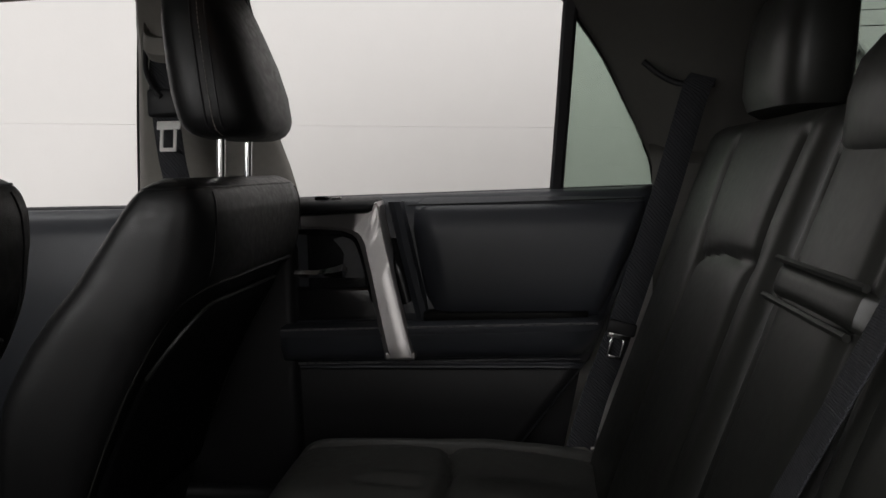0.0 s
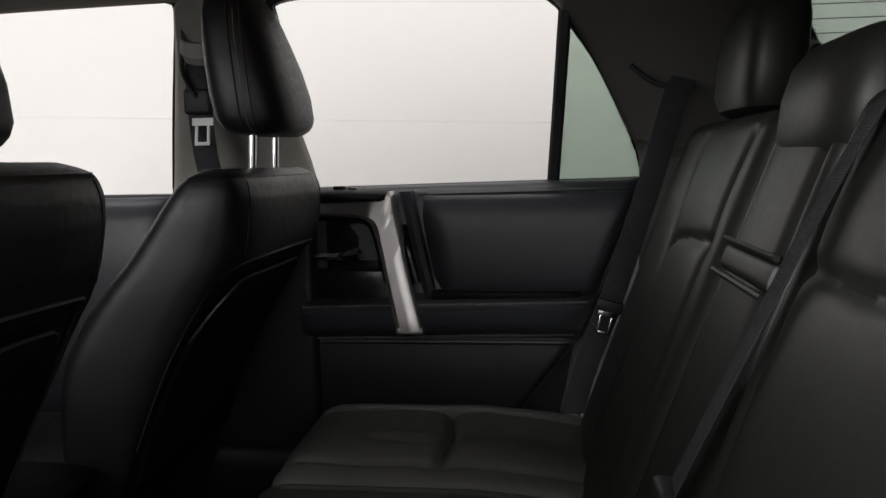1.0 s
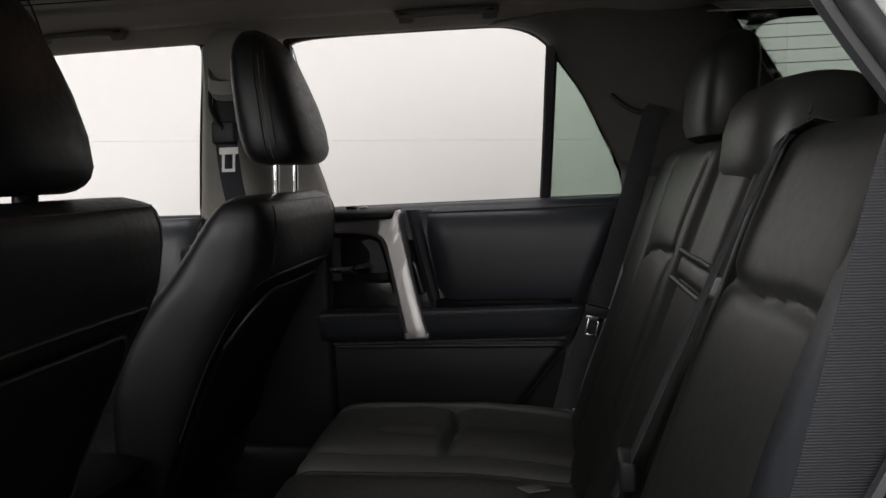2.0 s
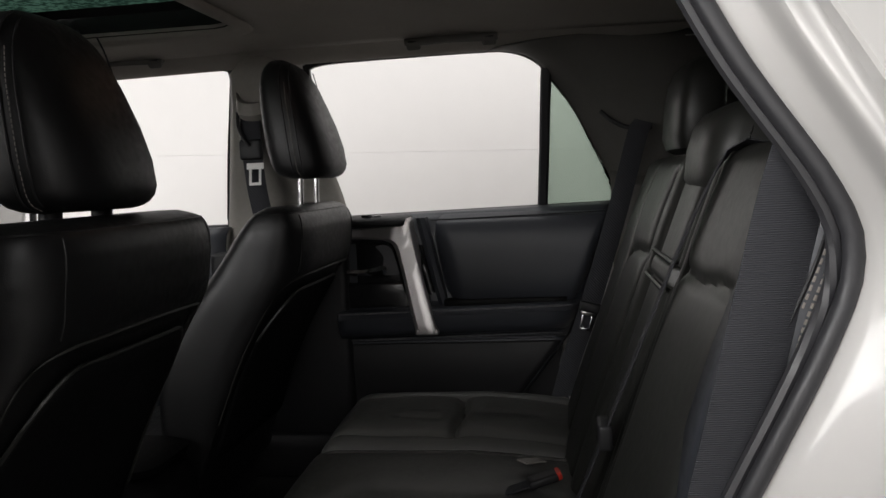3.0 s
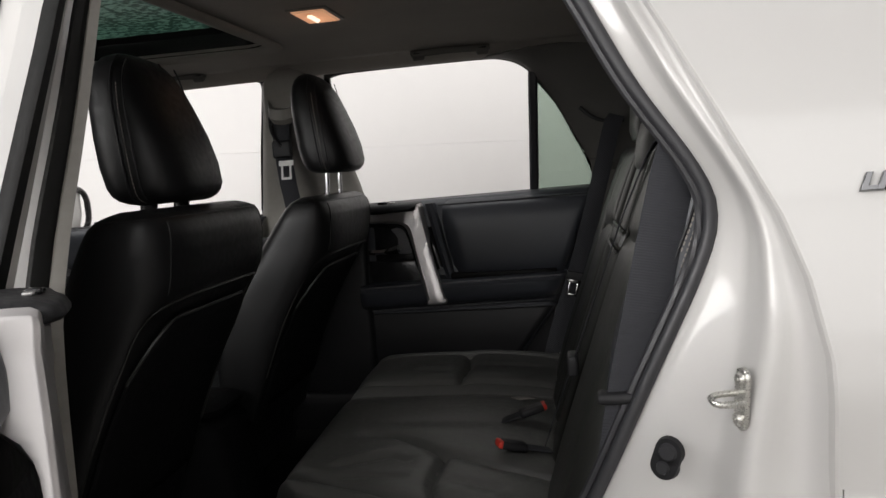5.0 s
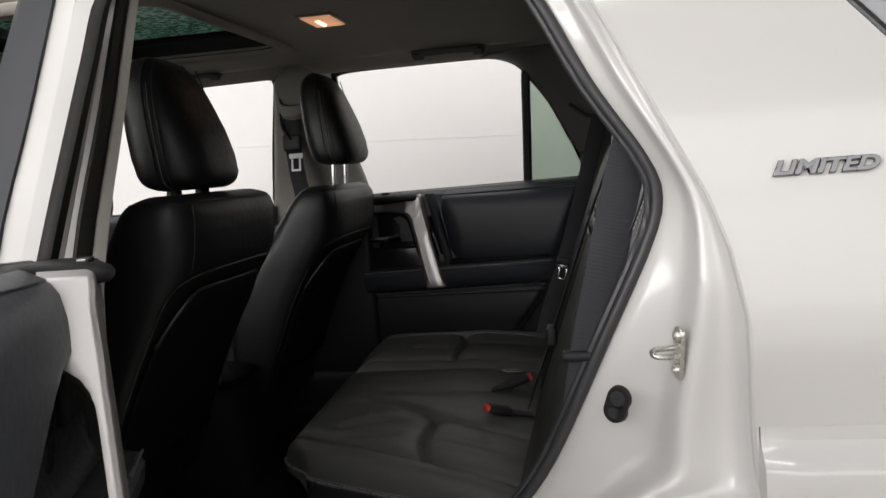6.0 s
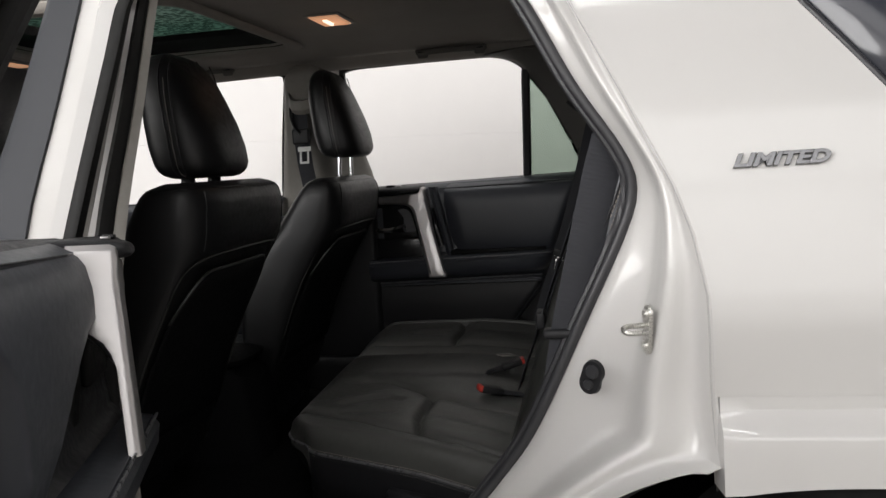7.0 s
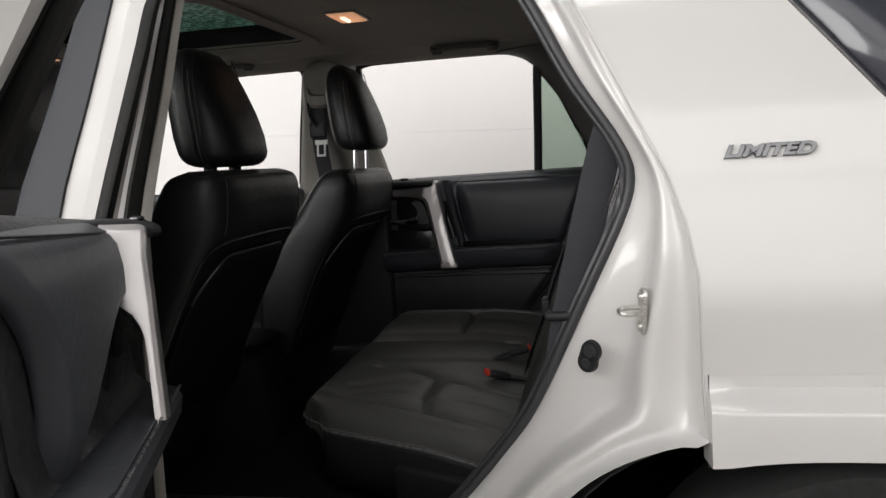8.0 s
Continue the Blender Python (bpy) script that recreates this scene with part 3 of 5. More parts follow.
strip("pillar_jamb", [(-0.480, -0.595, -0.850), (-0.46, -0.575, -0.843), (-0.443, -0.55, -0.834)], PAINT, "white painted centre pillar jamb")
strip("pillar_seal", [(-0.445, -0.552, -0.836), (-0.44, -0.545, -0.842), (-0.43, -0.53, -0.836), (-0.422, -0.514, -0.824)], SEAL_AND_SHADE, "black rubber pillar seal")
strip("pillar_trim", [(-0.425, -0.520, -0.826), (-0.421, -0.512, -0.828), (-0.408, -0.494, -0.822), (-0.43, -0.51, -0.74), (-0.5, -0.6, -0.70), (-0.6, -0.72, -0.74)], PILLAR)

# rear wheel in the arch
wheel = new("wheel")
wheel.parent = suv
tagged(wheel, "black tyred rear wheel in the arch")
wc = (0.79, -0.80, 0.38)
prof = [(0.10, 0.27), (0.125, 0.33), (0.12, 0.365), (0.09, 0.383), (-0.09, 0.383), (-0.12, 0.365), (-0.125, 0.33), (-0.10, 0.27)]
part("tyre", loft([[Vector((wc[0] + r * math.cos(2 * math.pi * i / 48), wc[1] - w, wc[2] + r * math.sin(2 * math.pi * i / 48))) for i in range(48)] for w, r in prof], True), TYRE, wheel)
part("rim", loft([[Vector((wc[0] + r * math.cos(2 * math.pi * i / 48), wc[1] - w, wc[2] + r * math.sin(2 * math.pi * i / 48))) for i in range(48)] for w, r in ((0.10, 0.272), (0.09, 0.25), (0.05, 0.2), (0.06, 0.06), (0.07, 0.01))], True, True), SATIN, wheel)
part("arch_liner", loft([[Vector((x, y, (arch_z(x) if 0.27 < x < 1.31 else 0.36) + 0.03)) for x in [0.24 + 1.1 * i / 30 for i in range(31)]] for y in (-0.90, -0.78, -0.66)]), PLASTIC, suv, thick=0.004)

# ---- doors ----
def rear_door_trim(door, f, opened=False):
    """The inner trim of a rear door, in the right-hand door's place; f maps it to where the door stands."""
    def put(name, bm, mat, label="", parent=None, thick=0.0):
        if opened:
            for v in bm.verts:
                v.co.z -= 0.17 * max(0.0, 1.10 - v.co.z)
        bm.transform(f)
        return part(name, bm, mat, parent or door, label, thick=thick, smooth=name != "pull_base")
    xs = [-0.43 + 0.76 * k / 24 for k in range(25)]

    def rear_x(z):
        # the trim's rear edge follows the wheel arch below and the window post above
        return 0.20 + (z - 0.86) * 0.42 if z > 0.86 else 0.20 - (0.86 - z) * 0.78
    rows = []
    low = []
    for z, y in ((0.50, 0.742), (0.60, 0.732), (0.75, 0.726), (0.838, 0.722), (0.848, 0.728)):
        xe = rear_x(z)
        low.append([Vector((-0.43 + (xe + 0.43) * k / 24, y, z)) for k in range(25)])
    put("lower_panel", loft(low), PLASTIC, "black moulded lower door panel", thick=0.004)
    for z, y in ((0.846, 0.718), (0.852, 0.726), (0.858, 0.726), (0.866, 0.71), (0.90, 0.69), (0.925, 0.682), (0.938, 0.69), (0.945, 0.71), (0.96, 0.728), (1.0, 0.736), (1.10, 0.736), (1.16, 0.735),
                 (1.185, 0.742), (1.198, 0.758), (1.203, 0.78), (1.20, 0.80)):
        xe = rear_x(z)
        rows.append([Vector((-0.43 + (xe + 0.43) * k / 24, y, z + (0.012 * (k / 24) if z > 1.15 else 0))) for k in range(25)])
    # The open door's trim takes a blacker material, shade put into its colour.
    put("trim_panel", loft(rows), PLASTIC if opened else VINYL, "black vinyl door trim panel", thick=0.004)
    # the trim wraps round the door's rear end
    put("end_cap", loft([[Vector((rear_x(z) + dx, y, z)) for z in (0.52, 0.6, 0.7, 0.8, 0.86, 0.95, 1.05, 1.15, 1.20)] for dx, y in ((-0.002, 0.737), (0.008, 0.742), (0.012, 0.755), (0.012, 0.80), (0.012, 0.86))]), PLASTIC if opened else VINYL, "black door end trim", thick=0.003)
    put("pad_seam", tube([Vector((-0.16 + 0.48 * k / 20, 0.7255, 1.1875 + 0.006 * k / 20)) for k in range(21)], 0.0016, 6), PLASTIC)
    # belt line welt
    put("belt_weatherstrip", tube([Vector((-0.43 + (0.78) * k / 20, 0.792, 1.199 + 0.013 * k / 20)) for k in range(21)], 0.008), RUBBER)
    # soft upper pad with a rolled top; it falls away in front towards the hand space behind the pull
    ends = ((0.94, 0.165), (0.99, 0.17), (1.04, 0.186), (1.075, 0.207), (1.11, 0.246), (1.145, 0.296), (1.186, 0.34), (1.21, 0.345))
    rows = []
    for z, y in ((0.945, 0.728), (0.955, 0.716), (1.0, 0.706), (1.03, 0.703), (1.06, 0.702), (1.08, 0.702), (1.10, 0.702), (1.12, 0.703), (1.14, 0.705), (1.17, 0.713), (1.183, 0.722), (1.186, 0.7275), (1.189, 0.727), (1.2, 0.75), (1.206, 0.785)):
        if opened:
            a = float(np.interp(z, (0.93, 0.96, 0.99, 1.02, 1.05, 1.075, 1.095, 1.2), (0.07, 0.03, -0.01, -0.05, -0.10, -0.15, -0.198, -0.208)))
        else:
            a = -0.118 - (z - 0.945) * 0.165
        b = rear_x(z) - 0.006 if not opened else float(np.interp(z, [e[0] for e in ends], [e[1] for e in ends]))
        row = []
        for k in range(41):
            q = k / 40
            x = a + (b - a) * (q * q * (3 - 2 * q) * 0.5 + q * 0.5)
            front = max(0.0, 1 - (x - a) / 0.055) * (max(0.0, min(1.0, (1.10 - z) / 0.03)) if opened else 1.0)
            back = max(0.0, 1 - (b - x) / 0.03)
            row.append(Vector((x, y + 0.030 * front ** 2.2 + 0.030 * back ** 2.4 * (z < 1.195), z)))
        rows.append(row)
    put("upper_pad", loft(rows), VINYL, "stitched black leatherette upper pad", thick=0.003)
    # slanted bead between the pull and the pad
    if not opened:
        put("bead", loft([[Vector((x0 + dx, y, z)) for x0, z in ((-0.204, 1.196), (-0.184, 1.10), (-0.162, 1.0), (-0.148, 0.94))] for dx, y in ((0, 0.735), (0.004, 0.716), (0.016, 0.709), (0.028, 0.715), (0.034, 0.735))]), VINYL, "black slanted trim bead")
    put("edge_bead", tube(spline([(rear_x(z) + 0.002, 0.734, z) for z in (0.52, 0.6, 0.7, 0.78, 0.84, 0.87)], 24), 0.0035, 6), VINYL)
    # armrest with a soft ledge
    rows = []
    for z, y in ((0.866, 0.70), (0.875, 0.672), (0.90, 0.655), (0.925, 0.652), (0.938, 0.662), (0.943, 0.69), (0.942, 0.735)):
        a, b = -0.42, rear_x(z) + 0.005
        rows.append([Vector((a + (b - a) * k / 30, y + 0.03 * max(0, (k - 27) / 3) ** 2, z + 0.012 * (k / 30))) for k in range(31)])
    arm = put("armrest", loft(rows), VINYL, "black padded armrest with a stitched edge", thick=0.003)
    put("piping", tube([Vector((-0.42 + 0.64 * k / 30, 0.6545, 0.9395 + 0.012 * k / 30)) for k in range(31)], 0.0026, 6), LIT_PIPING, "", arm)
    # Pale cord painting the bright line along the groove's edge.
    put("groove_highlight", tube([Vector((-0.42 + 0.61 * k / 30, 0.708, 0.857 + 0.012 * k / 30)) for k in range(31)], 0.0028, 6), LIT_PIPING)
    if not opened:
        # Dark strip painting the shadow gap between pad and armrest.
        put("pad_shadow_band", loft([[Vector((x, y, z)) for x in (-0.13, -0.04, 0.05, 0.15, 0.205)] for y, z in ((0.700, 0.946), (0.702, 0.964), (0.73, 0.968))]), SEAL_AND_SHADE, "", thick=0.003)
    # satin pull handle: a horizontal bar that turns down into a slanted grip
    def front_y(p):
        return 0.672 - 0.030 * max(0.0, min(1.0, (1.15 - p.z) / 0.25)) + 0.04 * max(0.0, min(1.0, (-0.265 - p.x) / 0.09))
    pairs = [((-0.385, 1.170), (-0.385, 1.143)), ((-0.33, 1.173), (-0.33, 1.141)), ((-0.28, 1.1765), (-0.29, 1.138)), ((-0.25, 1.178), (-0.271, 1.132)), ((-0.233, 1.1795), (-0.262, 1.125)),
             ((-0.2245, 1.185), (-0.2575, 1.117)), ((-0.2205, 1.197), (-0.254, 1.108)), ((-0.2155, 1.1985), (-0.2515, 1.099)), ((-0.2115, 1.19), (-0.2485, 1.089)), ((-0.2065, 1.152), (-0.244, 1.07)), ((-0.195, 1.10), (-0.236, 1.035)), ((-0.168, 0.985), (-0.220, 0.955)), ((-0.1435, 0.887), (-0.205, 0.889))]

    def along(k):
        out = []
        for (a, b) in zip(pairs, pairs[1:]):
            for i in range(8):
                f = i / 8
                out.append(Vector((a[k][0] + (b[k][0] - a[k][0]) * f, 0, a[k][1] + (b[k][1] - a[k][1]) * f)))
        return out + [Vector((pairs[-1][k][0], 0, pairs[-1][k][1]))]
    if opened:
        pairs[-1] = ((-0.1575, 0.942), (-0.2135, 0.938))
    O, I = along(0), along(1)
    rows = []

    def root(p):
        # the grip is a bridge: it meets the door at its top and foot, with a hand space behind it between
        f = max(0.0, min(1.0, (p.z - 1.03) / 0.06))
        g = max(0.0, min(1.0, (0.905 - p.z) / 0.025))
        return front_y(p) + 0.016 + (0.738 - front_y(p) - 0.016) * min(1.0, 1 - math.sqrt(1 - f ** 2.4) + g)
    for u, dy in ((0, None), (0, 0.009), (0.035, 0.002), (0.08, 0.0), (0.5, 0.0), (0.80, 0.0), (0.86, 0.004), (0.97, 0.006), (1, 0.012), (1, None), (0, None)):
        rows.append([Vector((p.lerp(q, u).x, root(p.lerp(q, u)) if dy is None else front_y(p.lerp(q, u)) + dy, p.lerp(q, u).z)) for p, q in zip(O, I)])
    bm = loft(rows)
    bmesh.ops.remove_doubles(bm, verts=bm.verts[:], dist=0.0004)
    put("pull_handle", bm, SATIN, "satin silver door pull")
    if not opened:
        put("pull_border", tube([Vector((p.x - 0.007, 0.706, p.z - 0.006)) for p in I[:-12]], 0.006, 6), GLOSS_BLACK)
    if not opened:
        put("pull_base", box((0.064, 0.05, 0.018), (-0.1735, 0.668, 0.888), 0.006), SATIN)
    # On the open door the recess and latch cup are blackened to stand for shade.
    put("hand_recess", loft([[Vector((x0 + dx, y, z)) for x0, z in ((-0.232, 1.12), (-0.215, 1.04), (-0.195, 0.96), (-0.18, 0.90))] for dx, y in ((-0.02, 0.733), (0.0, 0.731), (0.03, 0.731), (0.05, 0.733))]), SEAL_AND_SHADE if opened else GLOSS_BLACK, thick=0.002)
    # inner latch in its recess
    cup = put("latch_cup", box((0.13, 0.02, 0.13), (-0.312, 0.728, 1.075), 0.012), SEAL_AND_SHADE if opened else GLOSS_BLACK, "black latch recess")
    if not opened:
        put("latch_bezel", loft([[Vector((x, y, z)) for x, z in ((-0.318, 1.12), (-0.296, 1.126), (-0.279, 1.124), (-0.272, 1.115), (-0.262, 1.08), (-0.252, 1.042), (-0.262, 1.039), (-0.296, 1.039), (-0.300, 1.055), (-0.296, 1.09), (-0.305, 1.105))] for y in (0.724, 0.714)], True, True), GREY_GLOSS, "grey latch surround", cup)
    if not opened:
        put("latch_lever", loft([[Vector((x, y, z)) for x, y, z in ((-0.40, 0.70 + dy, 1.05 + dz), (-0.35, 0.69 + dy, 1.05 + dz), (-0.31, 0.685 + dy, 1.054 + dz * 1.4), (-0.293, 0.682 + dy, 1.058 + dz * 1.7), (-0.286, 0.688 + dy, 1.057 + dz))] for dy, dz in ((0, 0.008), (-0.006, 0), (0, -0.008), (0.008, 0), (0, 0.008))]), CHROME, "chrome inner latch lever", cup)
    if not opened:
        put("lower_front_panel", box((0.22, 0.02, 0.13), (-0.325, 0.722, 0.955), 0.01), GLOSS_BLACK)
    # window switch on top
    sections = []
    for x, back, low in ((-0.42, 0.024, 0.0), (-0.36, 0.010, 0.0), (-0.30, 0.003, 0.0), (-0.27, 0.0, 0.0), (-0.24, 0.003, 0.0), (-0.228, 0.010, 0.001), (-0.222, 0.02, 0.003), (-0.219, 0.035, 0.006)):
        sections.append([Vector((x, y + (back if y < 0.70 else 0), z - (low if z > 1.19 else -low))) for y, z in
                         ((0.735, 1.176), (0.672, 1.177), (0.662, 1.179), (0.657, 1.184), (0.657, 1.190), (0.661, 1.196), (0.671, 1.2005), (0.70, 1.205), (0.735, 1.2075), (0.765, 1.2065), (0.785, 1.198), (0.785, 1.176))])
    plate = put("switch_plate", loft(sections, True, True), PLASTIC, "black window switch plate")
    put("window_switch", box((0.028, 0.018, 0.008), (-0.335, 0.70, 1.207), 0.003), GLOSS_BLACK, "", plate)
    put("switch_lamp", box((0.02, 0.012, 0.004), (-0.305, 0.70, 1.2065), 0.0015), SATIN, "", plate)


def rear_door_shell(door, f, inset=0.0, pane=None, lean=0.0):
    """The painted skin, window frame, post and fixed pane of a rear door, in the right-hand door's place."""
    def put(name, bm, mat, label="", parent=None, thick=0.0):
        bm.transform(f)
        return part(name, bm, mat, parent or door, label, thick=thick)
    rows = []
    for z in (0.46, 0.6, 0.75, 0.9, 1.05, 1.15, 1.20):
        xe = cut_x(max(z, 0.8)) - 0.006
        if z < 0.79:
            xe = 0.545 - (0.79 - z) * 0.9
        rows.append([Vector((-0.62 + (xe + 0.62) * k / 16, MID + side_y(z), z)) for k in range(17)])
    put("outer_skin", loft(rows), PAINT, "pearl white door skin", thick=0.003)
    put("door_core", loft([[Vector((-0.50 + 0.76 * k / 8 if z > 0.8 else -0.50 + 0.62 * k / 8, y, z)) for k in range(9)] for y, z in ((0.82, 0.48), (0.765, 0.48), (0.765, 1.16), (0.82, 1.19))]), PLASTIC)
    # frame round the glass: inner black channel and outer painted face
    top = [(-0.435, 0.80, 1.19), (-0.45, 0.772, 1.31), (-0.47, 0.725, 1.50), (-0.482, 0.70, 1.60), (-0.455, 0.665, 1.623), (-0.30, 0.62, 1.624), (0.0, 0.62, 1.626), (0.09, 0.622, 1.618), (0.15, 0.636, 1.59), (0.19, 0.655, 1.54),
           (0.24, 0.686, 1.472), (0.29, 0.725, 1.38), (0.338, 0.765, 1.287), (0.355, 0.80, 1.215)]
    T = [p + Vector((-0.5 * lean * max(0.0, min(1.0, (1.5 - p.z) / 0.25)) * (p.x > 0.1), inset, 0)) for p in spline(top, 70)]
    c = Vector((-0.08, 0.72, 1.38))

    def shift(p, out, dy):
        d = (p - c)
        d.y = 0
        return p + d.normalized() * out + Vector((0, dy, 0))
    put("glass_run", loft([[shift(p, o, d) for p in T] for o, d in ((-0.004, 0.03), (-0.004, 0.012), (0.012, 0.006), (0.012, 0.03))]), SEAL_AND_SHADE, "black rubber glass run", thick=0.002)
    put("window_frame", loft([[shift(p, o, d) for p in T] for o, d in ((0.012, 0.028), (0.012, 0.055), (0.058, 0.06), (0.064, 0.03), (0.05, 0.008), (0.012, 0.010))]), PAINT, "white window frame", thick=0.002)
    post = [(0.147 + lean, 0.805, 1.205), (0.158 + lean * 0.9, 0.735, 1.36), (0.168 + lean * 0.5, 0.665, 1.515), (0.172 + lean * 0.2, 0.645, 1.57)]
    P = [p + Vector((0, inset, 0)) for p in spline(post, 12)]
    put("window_post", loft([[p + Vector((dx, dy, 0)) for p in P] for dx, dy in ((-0.014, 0.02), (-0.014, -0.006), (-0.008, -0.012), (0.008, -0.012), (0.014, -0.006), (0.014, 0.02), (-0.014, 0.02))]), SEAL_AND_SHADE if pane else RUBBER, "black window divider post")
    back = spline([(0.355, 0.805, 1.20), (0.338, 0.77, 1.287), (0.29, 0.73, 1.38), (0.24, 0.69, 1.472), (0.185, 0.652, 1.56)], 12)
    back = [p + Vector((-0.5 * lean * max(0.0, min(1.0, (1.5 - p.z) / 0.25)), inset, 0)) for p in back]
    # The open door's pane is matt black: a dark reflection painted over the glass.
    put("fixed_pane", loft([[p.lerp(q, k / 4) + Vector((0, 0.012, 0)) for k in range(5)] for p, q in zip(P, back)]), pane or TINT, "fixed quarter pane with a dark reflection in its colour" if pane else "green tinted fixed quarter pane", thick=0.004)


right_door = thing("rear_door", "closed rear door with black trim and satin pull, window lowered", "door", "rear doors")
rear_door_shell(right_door, Matrix())
rear_door_trim(right_door, Matrix())

# the near rear door stands open, turned about its front hinges and leaning in at the top
HINGE, OPEN = (-0.575, -0.945, 1.2), 66
flip = Matrix.Translation((0, 2 * MID, 0)) @ Matrix.Diagonal((1, -1, 1, 1))
axis = Vector((0, math.sin(radians(3)), math.cos(radians(3))))
swing = Matrix.Translation((0, 0.085, -0.028)) @ Matrix.Translation(HINGE) @ Matrix.Rotation(radians(-OPEN), 4, axis) @ Matrix.Translation([-a for a in HINGE]) @ flip @ Matrix.Translation((0, 0.745, 1.18)) @ Matrix.Rotation(radians(4), 4, "X") @ Matrix.Translation((0, -0.70, -1.18))
left_door = thing("rear_door", "wide open rear door with black trim and satin pull", "door", "rear doors")
rear_door_shell(left_door, swing, -0.043, SEAL_AND_SHADE, 0.105)
rear_door_trim(left_door, swing, True)

# front right door: inner trim below the window, with the outside mirror
front_door = thing("front_door", "closed front door with plain black trim, window lowered", "door", "front doors")
part("trim_panel", loft([[Vector((-1.68 + 0.92 * k / 12, y, z + 0.0 * k)) for k in range(13)] for y, z in ((0.74, 0.5), (0.73, 0.8), (0.72, 1.0), (0.725, 1.13), (0.735, 1.165), (0.76, 1.185), (0.80, 1.187))]), VINYL, front_door, "black vinyl front door trim", thick=0.004)
part("outer_skin", loft([[Vector((-1.75 + 1.1 * k / 12, MID + side_y(z), z)) for k in range(13)] for z in (0.46, 0.7, 0.9, 1.05, 1.18)]), PAINT, front_door, thick=0.003)
part("belt_weatherstrip", tube([Vector((-1.70 + 0.92 * k / 20, 0.80, 1.188)) for k in range(21)], 0.008), RUBBER, front_door)
ft = spline([(-0.785, 0.81, 1.18), (-0.74, 0.735, 1.36), (-0.69, 0.655, 1.52), (-0.672, 0.625, 1.60), (-0.70, 0.618, 1.622), (-0.80, 0.617, 1.625), (-1.0, 0.618, 1.622), (-1.25, 0.62, 1.61), (-1.42, 0.635, 1.575), (-1.6, 0.70, 1.42), (-1.78, 0.80, 1.19)], 60)
part("window_frame", loft([[p + Vector((0, d, o)) for p in ft] for o, d in ((0, 0.0), (0.0, 0.03), (0.02, 0.03), (0.03, 0.0))]), RUBBER, front_door, thick=0.002)
a_trim = spline([(-1.30, 0.59, 1.64), (-1.45, 0.61, 1.575), (-1.62, 0.68, 1.42), (-1.82, 0.78, 1.18)], 16)
part("pillar_trim", loft([[p + Vector((dx, dy, dz)) for p in a_trim] for dx, dy, dz in ((0.02, 0.02, -0.01), (0.0, -0.02, 0.0), (-0.06, -0.04, 0.02), (-0.12, 0.0, 0.03))]), PILLAR, suv, thick=0.003)
mirror_ob = part("mirror_housing", cushion([(-1.69, 1.00, 1.155, 0.05, 0.07), (-1.70, 1.0, 1.17, 0.075, 0.10), (-1.70, 1.0, 1.24, 0.085, 0.115), (-1.695, 1.0, 1.32, 0.08, 0.11), (-1.69, 1.0, 1.345, 0.05, 0.08)], 24, 3), PAINT, front_door, "white door mirror with a black rim")
part("mirror_rim", tube([Vector((-1.615, 1.0 + 0.105 * math.copysign(abs(math.cos(a)) ** 0.7, math.cos(a)), 1.25 + 0.085 * math.copysign(abs(math.sin(a)) ** 0.7, math.sin(a)))) for a in [2 * math.pi * k / 40 for k in range(41)]], 0.012, 8), GLOSS_BLACK, mirror_ob)
part("mirror_arm", box((0.08, 0.16, 0.05), (-1.71, 0.90, 1.19), 0.02), PLASTIC, mirror_ob)
front_left = thing("front_door", "closed white front door beside the open rear door", "door", "front doors")
part("outer_skin", loft([[Vector((-1.75 + 1.07 * k / 12, MID - side_y(z), z)) for k in range(13)] for z in (0.46, 0.7, 0.9, 1.05, 1.19)]), PAINT, front_left, thick=0.003)
part("trim_panel", loft([[mirror((-1.68 + 0.92 * k / 12, y, z)) for k in range(13)] for y, z in ((0.74, 0.5), (0.72, 1.0), (0.735, 1.165), (0.80, 1.187))]), VINYL, front_left, thick=0.004)
part("window_frame", loft([[mirror(p + Vector((0, d, o))) for p in ft[16:]] for o, d in ((0, 0.0), (0.0, 0.03), (0.02, 0.03), (0.03, 0.0))]), SEAL_AND_SHADE, front_left, thick=0.002)

